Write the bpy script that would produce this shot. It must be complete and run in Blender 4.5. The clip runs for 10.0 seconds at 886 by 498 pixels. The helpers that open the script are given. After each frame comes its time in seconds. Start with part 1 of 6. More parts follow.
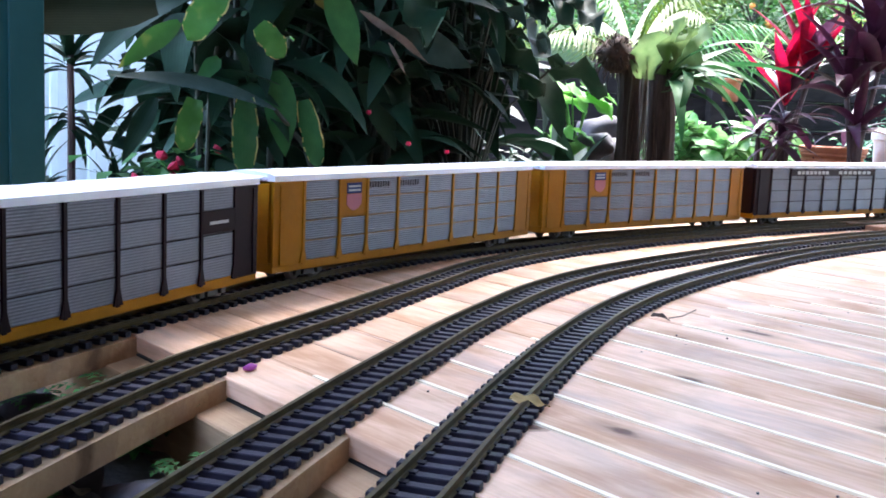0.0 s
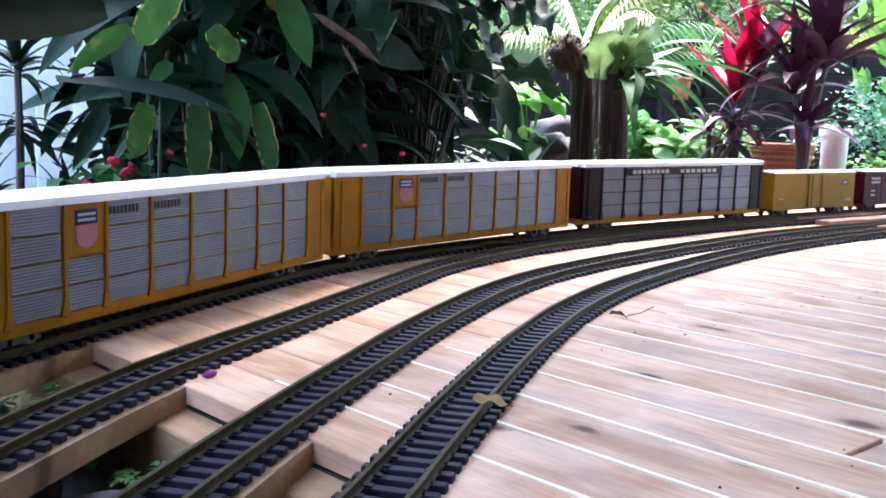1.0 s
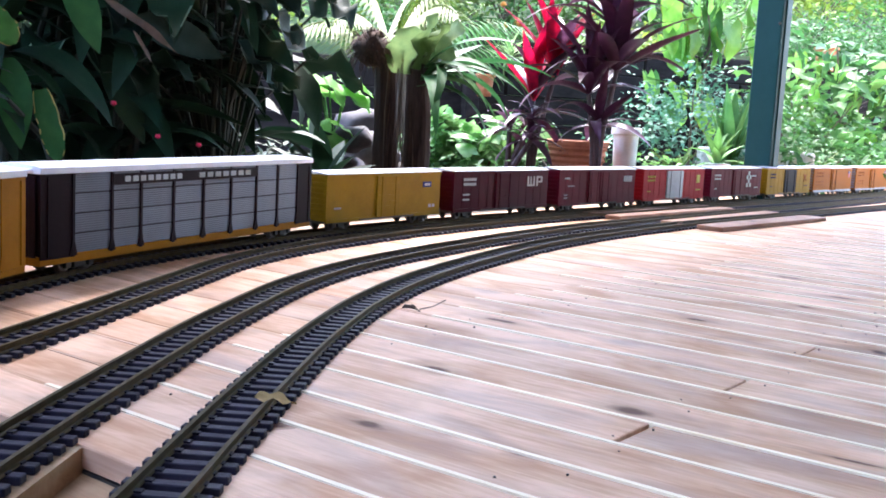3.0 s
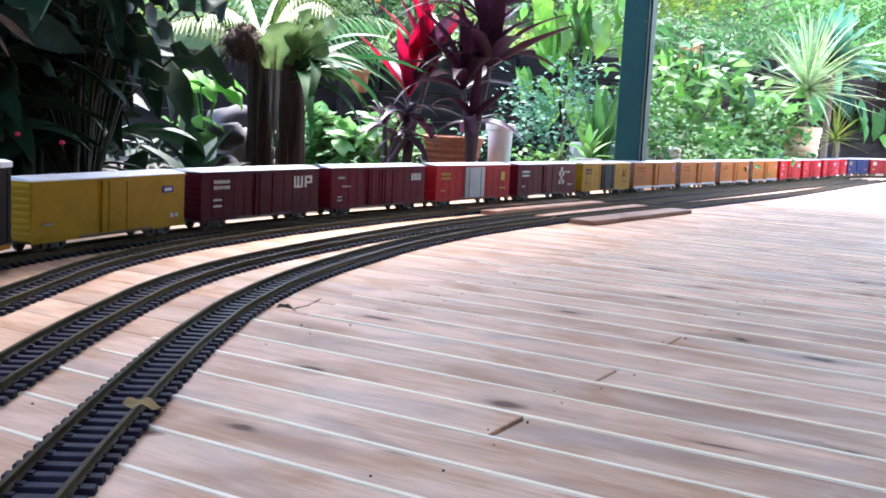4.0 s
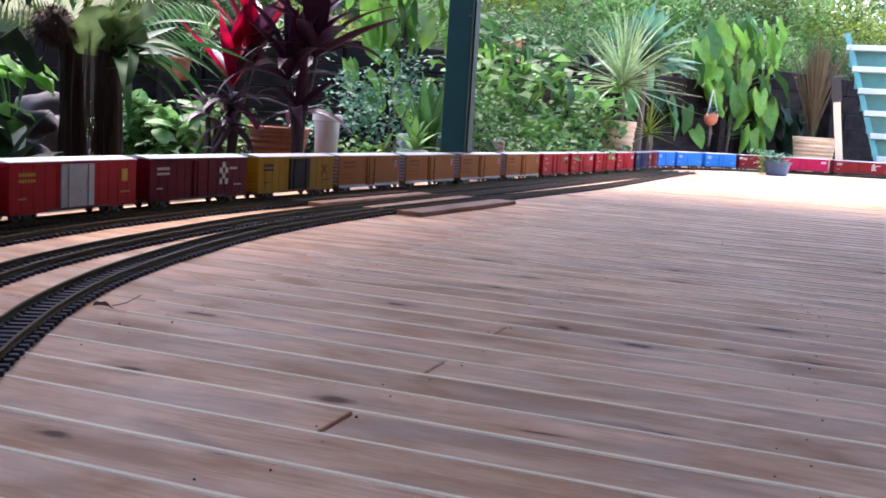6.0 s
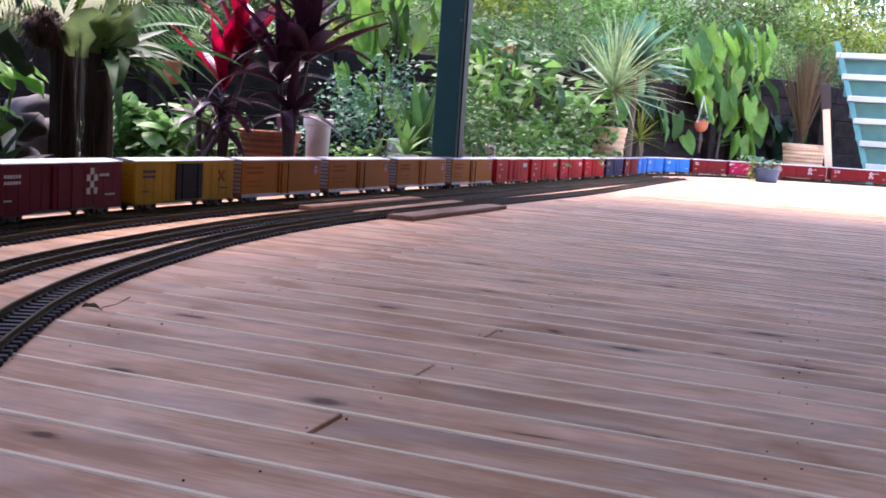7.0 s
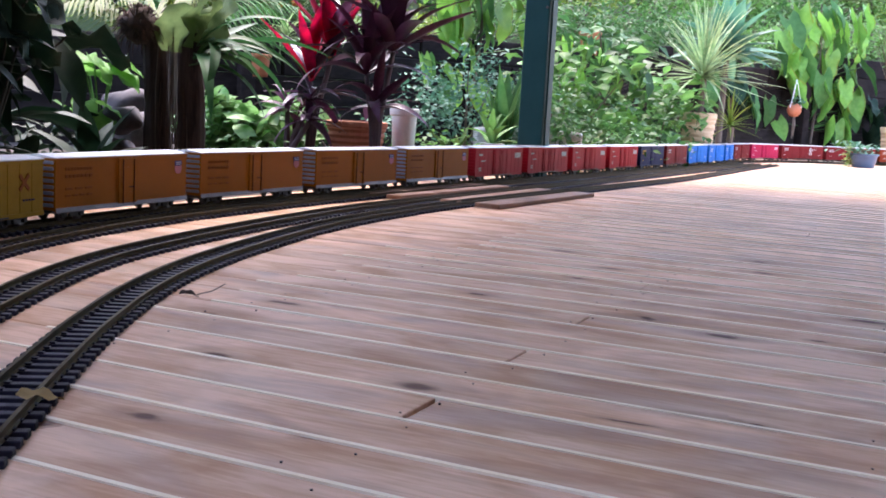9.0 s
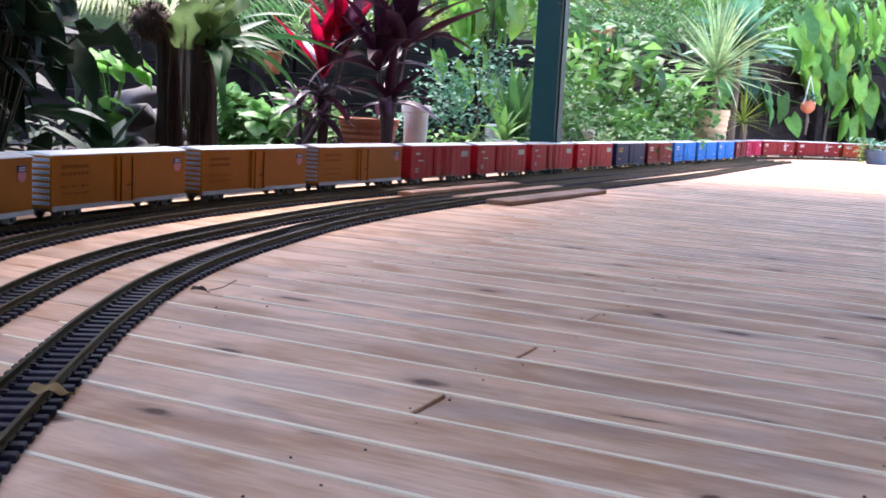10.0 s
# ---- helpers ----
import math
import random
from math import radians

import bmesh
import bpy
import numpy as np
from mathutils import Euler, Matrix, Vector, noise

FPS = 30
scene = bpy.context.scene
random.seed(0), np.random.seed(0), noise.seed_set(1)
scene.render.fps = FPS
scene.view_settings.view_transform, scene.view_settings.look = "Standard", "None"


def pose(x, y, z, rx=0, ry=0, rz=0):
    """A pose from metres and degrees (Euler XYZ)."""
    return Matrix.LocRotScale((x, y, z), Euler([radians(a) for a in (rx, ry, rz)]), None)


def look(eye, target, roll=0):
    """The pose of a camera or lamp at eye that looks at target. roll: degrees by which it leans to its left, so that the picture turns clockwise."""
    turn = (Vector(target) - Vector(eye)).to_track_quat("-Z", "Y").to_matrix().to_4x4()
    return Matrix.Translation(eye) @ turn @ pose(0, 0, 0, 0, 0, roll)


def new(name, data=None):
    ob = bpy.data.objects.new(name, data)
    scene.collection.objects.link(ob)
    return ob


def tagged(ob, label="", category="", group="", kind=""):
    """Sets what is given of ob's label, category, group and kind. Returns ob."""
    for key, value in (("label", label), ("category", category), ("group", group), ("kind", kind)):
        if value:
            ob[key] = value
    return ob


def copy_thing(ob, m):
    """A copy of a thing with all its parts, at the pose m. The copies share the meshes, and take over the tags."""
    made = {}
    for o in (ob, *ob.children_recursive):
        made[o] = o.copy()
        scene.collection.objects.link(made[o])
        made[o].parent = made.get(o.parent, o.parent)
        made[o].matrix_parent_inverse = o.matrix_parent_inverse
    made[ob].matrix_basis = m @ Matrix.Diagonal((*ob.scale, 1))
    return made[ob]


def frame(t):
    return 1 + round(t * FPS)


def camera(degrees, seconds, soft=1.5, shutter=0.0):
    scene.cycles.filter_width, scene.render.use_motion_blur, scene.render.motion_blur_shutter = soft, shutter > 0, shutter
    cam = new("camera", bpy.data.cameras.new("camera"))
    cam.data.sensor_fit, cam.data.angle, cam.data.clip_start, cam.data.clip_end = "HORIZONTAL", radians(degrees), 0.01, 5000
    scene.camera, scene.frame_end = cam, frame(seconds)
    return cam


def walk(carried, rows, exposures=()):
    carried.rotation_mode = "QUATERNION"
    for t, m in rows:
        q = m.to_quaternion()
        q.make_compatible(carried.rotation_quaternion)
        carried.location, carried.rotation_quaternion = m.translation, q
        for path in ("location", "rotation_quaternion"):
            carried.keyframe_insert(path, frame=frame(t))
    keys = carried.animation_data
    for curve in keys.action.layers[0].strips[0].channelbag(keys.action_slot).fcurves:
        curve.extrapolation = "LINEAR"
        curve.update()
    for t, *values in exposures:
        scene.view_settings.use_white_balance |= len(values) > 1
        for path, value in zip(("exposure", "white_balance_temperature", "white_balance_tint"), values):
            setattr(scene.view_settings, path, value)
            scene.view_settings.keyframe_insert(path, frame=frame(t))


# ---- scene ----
cam = camera(46.64, 10.0, soft=1.8)
PATH = [
    (0, look((-0.008, -0.024, 0.314), (-1.525, 1.253, 0.051), 2.48)),
    (0.5, look((-0.011, -0.027, 0.316), (-1.528, 1.249, 0.049), 2.17)),
    (1, look((-0.012, -0.027, 0.314), (-1.472, 1.315, 0.057), 1.77)),
    (1.5, look((-0.011, -0.020, 0.318), (-1.430, 1.362, 0.038), 0.84)),
    (2, look((-0.005, -0.013, 0.314), (-1.374, 1.412, 0.003), 1.57)),
    (2.5, look((-0.004, -0.009, 0.318), (-1.289, 1.496, 0.028), 1.77)),
    (3, look((0.006, -0.005, 0.318), (-1.182, 1.583, 0.062), 3.06)),
    (4.5, look((0.010, 0.004, 0.320), (-0.906, 1.765, 0.078), 3.00)),
    (5, look((0.012, 0.007, 0.318), (-0.834, 1.806, 0.103), 3.58)),
    (5.5, look((0.007, 0.009, 0.322), (-0.721, 1.855, 0.070), 3.05)),
    (7, look((0.005, 0.011, 0.317), (-0.669, 1.878, 0.079), 3.94)),
    (7.5, look((-0.000, 0.012, 0.314), (-0.723, 1.857, 0.046), 2.98)),
    (8, look((-0.003, 0.012, 0.312), (-0.737, 1.858, 0.076), 3.63)),
    (8.5, look((-0.003, 0.012, 0.311), (-0.777, 1.837, 0.046), 3.40)),
    (9, look((-0.004, 0.013, 0.310), (-0.828, 1.815, 0.043), 3.08)),
    (9.5, look((-0.004, 0.013, 0.309), (-0.844, 1.807, 0.036), 3.12)),
    (10, look((-0.002, 0.014, 0.309), (-0.847, 1.806, 0.035), 3.03)),
]
walk(cam, PATH, exposures=[(0.0, 4.5, 6450, 12), (1.0, 4.42, 6500, 15), (2.0, 4.3, 6500, 16), (3.0, 4.32, 6500, 16), (4.5, 3.86, 6450, 13), (5.0, 3.65, 6450, 13), (5.5, 3.08, 6600, 18), (7.0, 2.98, 6900, 36), (8.5, 3.12, 6850, 28), (10.0, 3.45, 6700, 22)])

# ---------- light ----------
world = bpy.data.worlds.new("sky")
scene.world = world
world.use_nodes = True
wn = world.node_tree
sky = wn.nodes.new("ShaderNodeTexSky")
sky.sky_type, sky.sun_disc = "NISHITA", False
sky.sun_elevation, sky.sun_rotation = radians(58), radians(-40)
wn.links.new(sky.outputs[0], wn.nodes["Background"].inputs[0])
wn.nodes["Background"].inputs[1].default_value = 0.15
sun = new("sun", bpy.data.lights.new("sun", "SUN"))
sun.data.energy, sun.data.angle, sun.data.color = 1.1, radians(30), (1, 0.97, 0.92)
sun.matrix_world = look((-2.6, 3.2, 6.5), (0, 0, 0))


# ---------- materials ----------
def mat(name, a, b=None, rough=0.6, metal=0.0, scale=20.0, bump=0.0, stretch=(1, 1, 1), rand=0.0, spec=0.5, coat=0.0, trans=0.0, fine=None):
    """Two colours mixed by noise at two scales, with relief; rand varies the value from object to object."""
    m = bpy.data.materials.new(name)
    m.use_nodes = True
    nt = m.node_tree
    p = nt.nodes["Principled BSDF"]
    L = nt.links.new
    b = b or tuple(c * 0.8 for c in a)
    co = nt.nodes.new("ShaderNodeTexCoord")
    mp = nt.nodes.new("ShaderNodeMapping")
    mp.inputs["Scale"].default_value = stretch
    L(co.outputs["Object"], mp.inputs[0])
    oi = nt.nodes.new("ShaderNodeObjectInfo")
    mul = nt.nodes.new("ShaderNodeVectorMath")
    mul.operation = "MULTIPLY_ADD"
    mul.inputs[1].default_value = (37, 53, 71)
    cmb = nt.nodes.new("ShaderNodeCombineXYZ")
    for i in range(3):
        L(oi.outputs["Random"], cmb.inputs[i])
    L(cmb.outputs[0], mul.inputs[0])
    L(mp.outputs[0], mul.inputs[2])
    n1 = nt.nodes.new("ShaderNodeTexNoise")
    n1.inputs["Scale"].default_value, n1.inputs["Detail"].default_value = scale, 5
    L(mul.outputs[0], n1.inputs["Vector"])
    n2 = nt.nodes.new("ShaderNodeTexNoise")
    n2.inputs["Scale"].default_value, n2.inputs["Detail"].default_value = fine or scale * 7, 3
    L(mul.outputs[0], n2.inputs["Vector"])
    av = nt.nodes.new("ShaderNodeMath")
    av.operation = "MULTIPLY_ADD"
    av.inputs[1].default_value = 0.35
    L(n2.outputs["Fac"], av.inputs[0])
    L(n1.outputs["Fac"], av.inputs[2])
    rg = nt.nodes.new("ShaderNodeMapRange")
    rg.inputs["From Min"].default_value, rg.inputs["From Max"].default_value = 0.45, 0.9
    L(av.outputs[0], rg.inputs["Value"])
    mx = nt.nodes.new("ShaderNodeMix")
    mx.data_type = "RGBA"
    mx.inputs[6].default_value, mx.inputs[7].default_value = (*a, 1), (*b, 1)
    L(rg.outputs[0], mx.inputs[0])
    hs = nt.nodes.new("ShaderNodeHueSaturation")
    vr = nt.nodes.new("ShaderNodeMapRange")
    vr.inputs["To Min"].default_value, vr.inputs["To Max"].default_value = 1 - rand, 1 + rand
    L(oi.outputs["Random"], vr.inputs["Value"])
    L(vr.outputs[0], hs.inputs["Value"])
    L(mx.outputs[2], hs.inputs["Color"])
    L(hs.outputs[0], p.inputs["Base Color"])
    p.inputs["Roughness"].default_value, p.inputs["Metallic"].default_value = rough, metal
    p.inputs["Specular IOR Level"].default_value, p.inputs["Coat Weight"].default_value = spec, coat
    if bump:
        bp = nt.nodes.new("ShaderNodeBump")
        bp.inputs["Strength"].default_value, bp.inputs["Distance"].default_value = bump, 0.004
        L(av.outputs[0], bp.inputs["Height"])
        L(bp.outputs[0], p.inputs["Normal"])
    if trans:
        tr = nt.nodes.new("ShaderNodeBsdfTranslucent")
        L(hs.outputs[0], tr.inputs["Color"])
        ms = nt.nodes.new("ShaderNodeMixShader")
        ms.inputs[0].default_value = trans
        L(p.outputs[0], ms.inputs[1])
        L(tr.outputs[0], ms.inputs[2])
        L(ms.outputs[0], nt.nodes["Material Output"].inputs["Surface"])
    return m


def wood_mat(name, light, dark, knot, rand=0.12, rough=0.6, spec=0.15, knots=(), gate_at=0.63):
    """Planed timber along the local x axis: streaked grain, rings round knots."""
    m = bpy.data.materials.new(name)
    m.use_nodes = True
    nt = m.node_tree
    L = nt.links.new
    p = nt.nodes["Principled BSDF"]
    co = nt.nodes.new("ShaderNodeTexCoord")
    oi = nt.nodes.new("ShaderNodeObjectInfo")
    cmb = nt.nodes.new("ShaderNodeCombineXYZ")
    for i in range(3):
        L(oi.outputs["Random"], cmb.inputs[i])
    off = nt.nodes.new("ShaderNodeVectorMath")
    off.operation = "MULTIPLY_ADD"
    off.inputs[1].default_value = (61, 43, 29)
    L(cmb.outputs[0], off.inputs[0])
    L(co.outputs["Object"], off.inputs[2])

    def stretched(sx, sy, scale, detail, dist=0.0):
        mp = nt.nodes.new("ShaderNodeMapping")
        mp.inputs["Scale"].default_value = (sx, sy, sy)
        L(off.outputs[0], mp.inputs[0])
        n = nt.nodes.new("ShaderNodeTexNoise")
        n.inputs["Scale"].default_value, n.inputs["Detail"].default_value, n.inputs["Distortion"].default_value = scale, detail, dist
        L(mp.outputs[0], n.inputs["Vector"])
        return n.outputs["Fac"]

    grain = stretched(1.6, 16, 6, 6, 1.2)
    cloud = stretched(2.4, 4.5, 2.2, 4, 0.6)
    vo = nt.nodes.new("ShaderNodeTexVoronoi")
    vo.feature, vo.voronoi_dimensions = "F1", "2D"
    mp = nt.nodes.new("ShaderNodeMapping")
    mp.inputs["Scale"].default_value = (4.0, 5.0, 0.0)
    wob = nt.nodes.new("ShaderNodeTexNoise")
    wob.inputs["Scale"].default_value, wob.inputs["Detail"].default_value = 30, 4
    L(off.outputs[0], wob.inputs["Vector"])
    wa = nt.nodes.new("ShaderNodeVectorMath")
    wa.operation = "MULTIPLY_ADD"
    wa.inputs[1].default_value = (0.06, 0.03, 0)
    L(wob.outputs["Color"], wa.inputs[0])
    L(off.outputs[0], wa.inputs[2])
    L(wa.outputs[0], mp.inputs[0])
    L(mp.outputs[0], vo.inputs["Vector"])
    vo.inputs["Scale"].default_value = 1.3
    kn = nt.nodes.new("ShaderNodeMapRange")
    kn.inputs["From Min"].default_value, kn.inputs["From Max"].default_value = 0.04, 0.1
    kn.inputs["To Min"].default_value, kn.inputs["To Max"].default_value = 1, 0
    L(vo.outputs["Distance"], kn.inputs["Value"])
    gate = nt.nodes.new("ShaderNodeMath")
    gate.operation = "GREATER_THAN"
    gate.inputs[1].default_value = gate_at
    L(vo.outputs["Color"], gate.inputs[0])
    kg = nt.nodes.new("ShaderNodeMath")
    kg.operation = "MULTIPLY"
    L(kn.outputs[0], kg.inputs[0])
    L(gate.outputs[0], kg.inputs[1])
    mx = nt.nodes.new("ShaderNodeMix")
    mx.data_type = "RGBA"
    mx.inputs[6].default_value, mx.inputs[7].default_value = (*light, 1), (*dark, 1)
    ad = nt.nodes.new("ShaderNodeMath")
    ad.operation = "MULTIPLY_ADD"
    ad.inputs[1].default_value = 1.3
    gh = nt.nodes.new("ShaderNodeMath")
    gh.operation = "MULTIPLY"
    gh.inputs[1].default_value = 0.55
    L(grain, gh.inputs[0])
    L(cloud, ad.inputs[0])
    L(gh.outputs[0], ad.inputs[2])
    rg = nt.nodes.new("ShaderNodeMapRange")
    rg.inputs["From Min"].default_value, rg.inputs["From Max"].default_value = 0.74, 1.16
    L(ad.outputs[0], rg.inputs["Value"])
    L(rg.outputs[0], mx.inputs[0])
    # brown halo round a knot, and greyish weather stains
    ha = nt.nodes.new("ShaderNodeMapRange")
    ha.inputs["From Min"].default_value, ha.inputs["From Max"].default_value = 0.09, 0.5
    ha.inputs["To Min"].default_value, ha.inputs["To Max"].default_value = 0.75, 0
    L(vo.outputs["Distance"], ha.inputs["Value"])
    hg = nt.nodes.new("ShaderNodeMath")
    hg.operation = "MULTIPLY"
    L(ha.outputs[0], hg.inputs[0])
    L(gate.outputs[0], hg.inputs[1])
    mh = nt.nodes.new("ShaderNodeMix")
    mh.data_type = "RGBA"
    mh.inputs[7].default_value = (*(0.55 * a + 0.5 * b for a, b in zip(dark, knot)), 1)
    L(hg.outputs[0], mh.inputs[0])
    L(mx.outputs[2], mh.inputs[6])
    stain = stretched(2.2, 5.0, 1.6, 5, 0.8)
    sr = nt.nodes.new("ShaderNodeMapRange")
    sr.inputs["From Min"].default_value, sr.inputs["From Max"].default_value = 0.5, 0.72
    sr.inputs["To Max"].default_value = 0.6
    L(stain, sr.inputs["Value"])
    mg = nt.nodes.new("ShaderNodeMix")
    mg.data_type = "RGBA"
    mg.inputs[7].default_value = (*(k * sum(dark) / 3 for k in (1.1, 0.74, 0.6)), 1)
    L(sr.outputs[0], mg.inputs[0])
    L(mh.outputs[2], mg.inputs[6])
    mk = nt.nodes.new("ShaderNodeMix")
    mk.data_type = "RGBA"
    mk.inputs[7].default_value = (*knot, 1)
    L(kg.outputs[0], mk.inputs[0])
    L(mg.outputs[2], mk.inputs[6])
    hs = nt.nodes.new("ShaderNodeHueSaturation")
    vr = nt.nodes.new("ShaderNodeMapRange")
    vr.inputs["To Min"].default_value, vr.inputs["To Max"].default_value = 1 - rand, 1 + rand
    L(oi.outputs["Random"], vr.inputs["Value"])
    L(vr.outputs[0], hs.inputs["Value"])
    colour = mk.outputs[2]
    if knots:
        # single knots where the boards have them: a dark heart in a brown, streaked halo
        ge = nt.nodes.new("ShaderNodeNewGeometry")
        wp = nt.nodes.new("ShaderNodeVectorMath")
        wp.operation = "MULTIPLY_ADD"
        wp.inputs[1].default_value = (0.03, 0.016, 0)
        L(wob.outputs["Color"], wp.inputs[0])
        L(ge.outputs["Position"], wp.inputs[2])
        near = None
        for kx, ky, ka, kb in knots:
            q = nt.nodes.new("ShaderNodeVectorMath")
            q.operation = "MULTIPLY_ADD"
            q.inputs[1].default_value = (1 / ka, 1 / kb, 0)
            q.inputs[2].default_value = (-(kx + 0.015) / ka, -(ky + 0.008) / kb, 0)
            L(wp.outputs[0], q.inputs[0])
            ln = nt.nodes.new("ShaderNodeVectorMath")
            ln.operation = "LENGTH"
            L(q.outputs[0], ln.inputs[0])
            if near:
                mn = nt.nodes.new("ShaderNodeMath")
                mn.operation = "MINIMUM"
                L(near, mn.inputs[0])
                L(ln.outputs["Value"], mn.inputs[1])
                near = mn.outputs[0]
            else:
                near = ln.outputs["Value"]
        for lo, hi, most, tone in ((0.7, 3.2, 0.6, tuple(0.5 * a + 0.25 * b for a, b in zip(dark, knot))), (0.55, 1.25, 0.9, knot)):
            kr = nt.nodes.new("ShaderNodeMapRange")
            kr.inputs["From Min"].default_value, kr.inputs["From Max"].default_value = lo, hi
            kr.inputs["To Min"].default_value, kr.inputs["To Max"].default_value = most, 0
            L(near, kr.inputs["Value"])
            km = nt.nodes.new("ShaderNodeMix")
            km.data_type = "RGBA"
            km.inputs[7].default_value = (*tone, 1)
            L(kr.outputs[0], km.inputs[0])
            L(colour, km.inputs[6])
            colour = km.outputs[2]
    L(colour, hs.inputs["Color"])
    L(hs.outputs[0], p.inputs["Base Color"])
    rr = nt.nodes.new("ShaderNodeMapRange")
    rr.inputs["To Min"].default_value, rr.inputs["To Max"].default_value = rough - 0.12, rough + 0.15
    L(cloud, rr.inputs["Value"])
    L(rr.outputs[0], p.inputs["Roughness"])
    p.inputs["Specular IOR Level"].default_value = spec
    bp = nt.nodes.new("ShaderNodeBump")
    bp.inputs["Strength"].default_value, bp.inputs["Distance"].default_value = 0.25, 0.002
    L(grain, bp.inputs["Height"])
    L(bp.outputs[0], p.inputs["Normal"])
    return m


KNOTS = [(-0.491, 1.03, 0.024, 0.014), (-0.496, 0.81, 0.009, 0.006), (-0.129, 1.103, 0.012, 0.007), (-0.142, 0.85, 0.008, 0.007), (-0.671, 1.622, 0.014, 0.007),
         (-0.243, 1.551, 0.024, 0.01), (-0.114, 1.611, 0.009, 0.006), (-0.742, 2.297, 0.03, 0.01), (-0.571, 2.099, 0.028, 0.008), (-0.583, 1.925, 0.012, 0.006),
         (-0.828, 1.949, 0.03, 0.007), (-0.445, 2.626, 0.025, 0.01), (-0.639, 2.92, 0.03, 0.01), (-0.284, 2.295, 0.024, 0.009), (-0.055, 1.836, 0.025, 0.012),
         (-0.757, 1.01, 0.022, 0.01), (-0.879, 1.34, 0.03, 0.008), (-1.179, 2.307, 0.05, 0.005), (-0.25, 1.036, 0.03, 0.003), (-0.66, 0.775, 0.02, 0.008)]
DECK = wood_mat("deck_timber", (0.8, 0.5, 0.325), (0.53, 0.275, 0.145), (0.1, 0.035, 0.018), spec=0.12, knots=KNOTS, gate_at=0.84)
SAWN = wood_mat("sawn_timber", (0.52, 0.33, 0.18), (0.36, 0.2, 0.1), (0.15, 0.08, 0.04))
RED_PLANK = wood_mat("reddish_plank", (0.3, 0.16, 0.1), (0.2, 0.095, 0.055), (0.08, 0.04, 0.02))
SLEEPER = wood_mat("dark_sleeper", (0.026, 0.02, 0.02), (0.011, 0.009, 0.009), (0.006, 0.005, 0.005), rough=0.85, spec=0.1)
RAIL = mat("weathered_brass", (0.075, 0.05, 0.018), (0.04, 0.028, 0.012), rough=0.65, metal=0.2, scale=60, spec=0.1)
TIE = mat("tie_plastic", (0.012, 0.01, 0.018), (0.02, 0.016, 0.028), rough=0.6, scale=80, bump=0.2, rand=0.25, spec=0.14)
GREEN_POST = mat("green_paint", (0.008, 0.055, 0.055), (0.012, 0.066, 0.064), rough=0.55, scale=8, bump=0.05, spec=0.2)
SOIL = mat("soil", (0.03, 0.022, 0.018), (0.07, 0.055, 0.045), rough=0.95, scale=14, bump=1.0)
ROCK = mat("rock", (0.1, 0.085, 0.092), (0.035, 0.03, 0.034), rough=0.85, scale=9, bump=0.9, rand=0.3)
TERRA = mat("terracotta", (0.52, 0.17, 0.075), (0.38, 0.12, 0.06), rough=0.75, scale=14, bump=0.2)
WHITE_POT = mat("white_glaze", (0.8, 0.8, 0.82), (0.62, 0.62, 0.62), rough=0.35, scale=10, bump=0.3)
BASKET = mat("woven_cane", (0.72, 0.58, 0.4), (0.42, 0.27, 0.14), rough=0.7, scale=14, bump=0.5, stretch=(0.3, 0.3, 2.5))
NAVY_TUB = mat("blue_plastic", (0.03, 0.08, 0.16), (0.025, 0.06, 0.12), rough=0.4, scale=10)
TREAD = mat("pale_tread_paint", (0.55, 0.62, 0.6), (0.45, 0.52, 0.5), rough=0.6, scale=6)
TURQ = mat("turquoise_paint", (0.07, 0.27, 0.24), (0.05, 0.19, 0.18), rough=0.5, scale=6, bump=0.1)
PALE = mat("pale_blue_cladding", (0.82, 0.9, 0.9), (0.74, 0.85, 0.86), rough=0.5, scale=4)
NAIL = mat("dark_nail", (0.03, 0.025, 0.025), rough=0.5, metal=0.6, scale=40)
BLACK = mat("black_steel", (0.015, 0.014, 0.014), (0.025, 0.022, 0.02), rough=0.55, scale=60)
STEEL = mat("steel_tread", (0.12, 0.11, 0.1), (0.07, 0.06, 0.06), rough=0.45, metal=0.6, scale=60)
# dark colour of the unseen walls added to hold back light
LIGHT_BLOCK = mat("light_block_wall", (0.09, 0.08, 0.07), (0.07, 0.06, 0.055), rough=0.8, scale=3)
CEIL = mat("lining_board", (0.36, 0.32, 0.28), (0.3, 0.27, 0.24), rough=0.7, scale=3)


def paint(name, c, dirt=0.75, rough=0.5):
    c = tuple(v * 0.6 for v in c)
    return mat(name, c, tuple(v * dirt for v in c), rough=rough, scale=14, fine=160, bump=0.05, spec=0.06)


# ---------- mesh helpers ----------
def empty(name, m, label, category, group="", kind=""):
    ob = new(name)
    ob.empty_display_size = 0.05
    ob.matrix_basis = m
    return tagged(ob, label, category, group, kind)


def mesh_of(name, bm, material, smooth=False):
    me = bpy.data.meshes.new(name)
    bm.to_mesh(me)
    bm.free()
    for mm in (material if isinstance(material, (list, tuple)) else [material]):
        me.materials.append(mm)
    if smooth:
        for f in me.polygons:
            f.use_smooth = True
    return me


def part(name, bm, material, parent, label="", smooth=False, m=None):
    ob = new(name, mesh_of(name, bm, material, smooth))
    ob.parent = parent
    if m is not None:
        ob.matrix_basis = m
    if label:
        ob["label"] = label
    return ob


def piece(name, me, parent, m):
    ob = new(name, me)
    ob.parent = parent
    ob.matrix_basis = m
    return ob


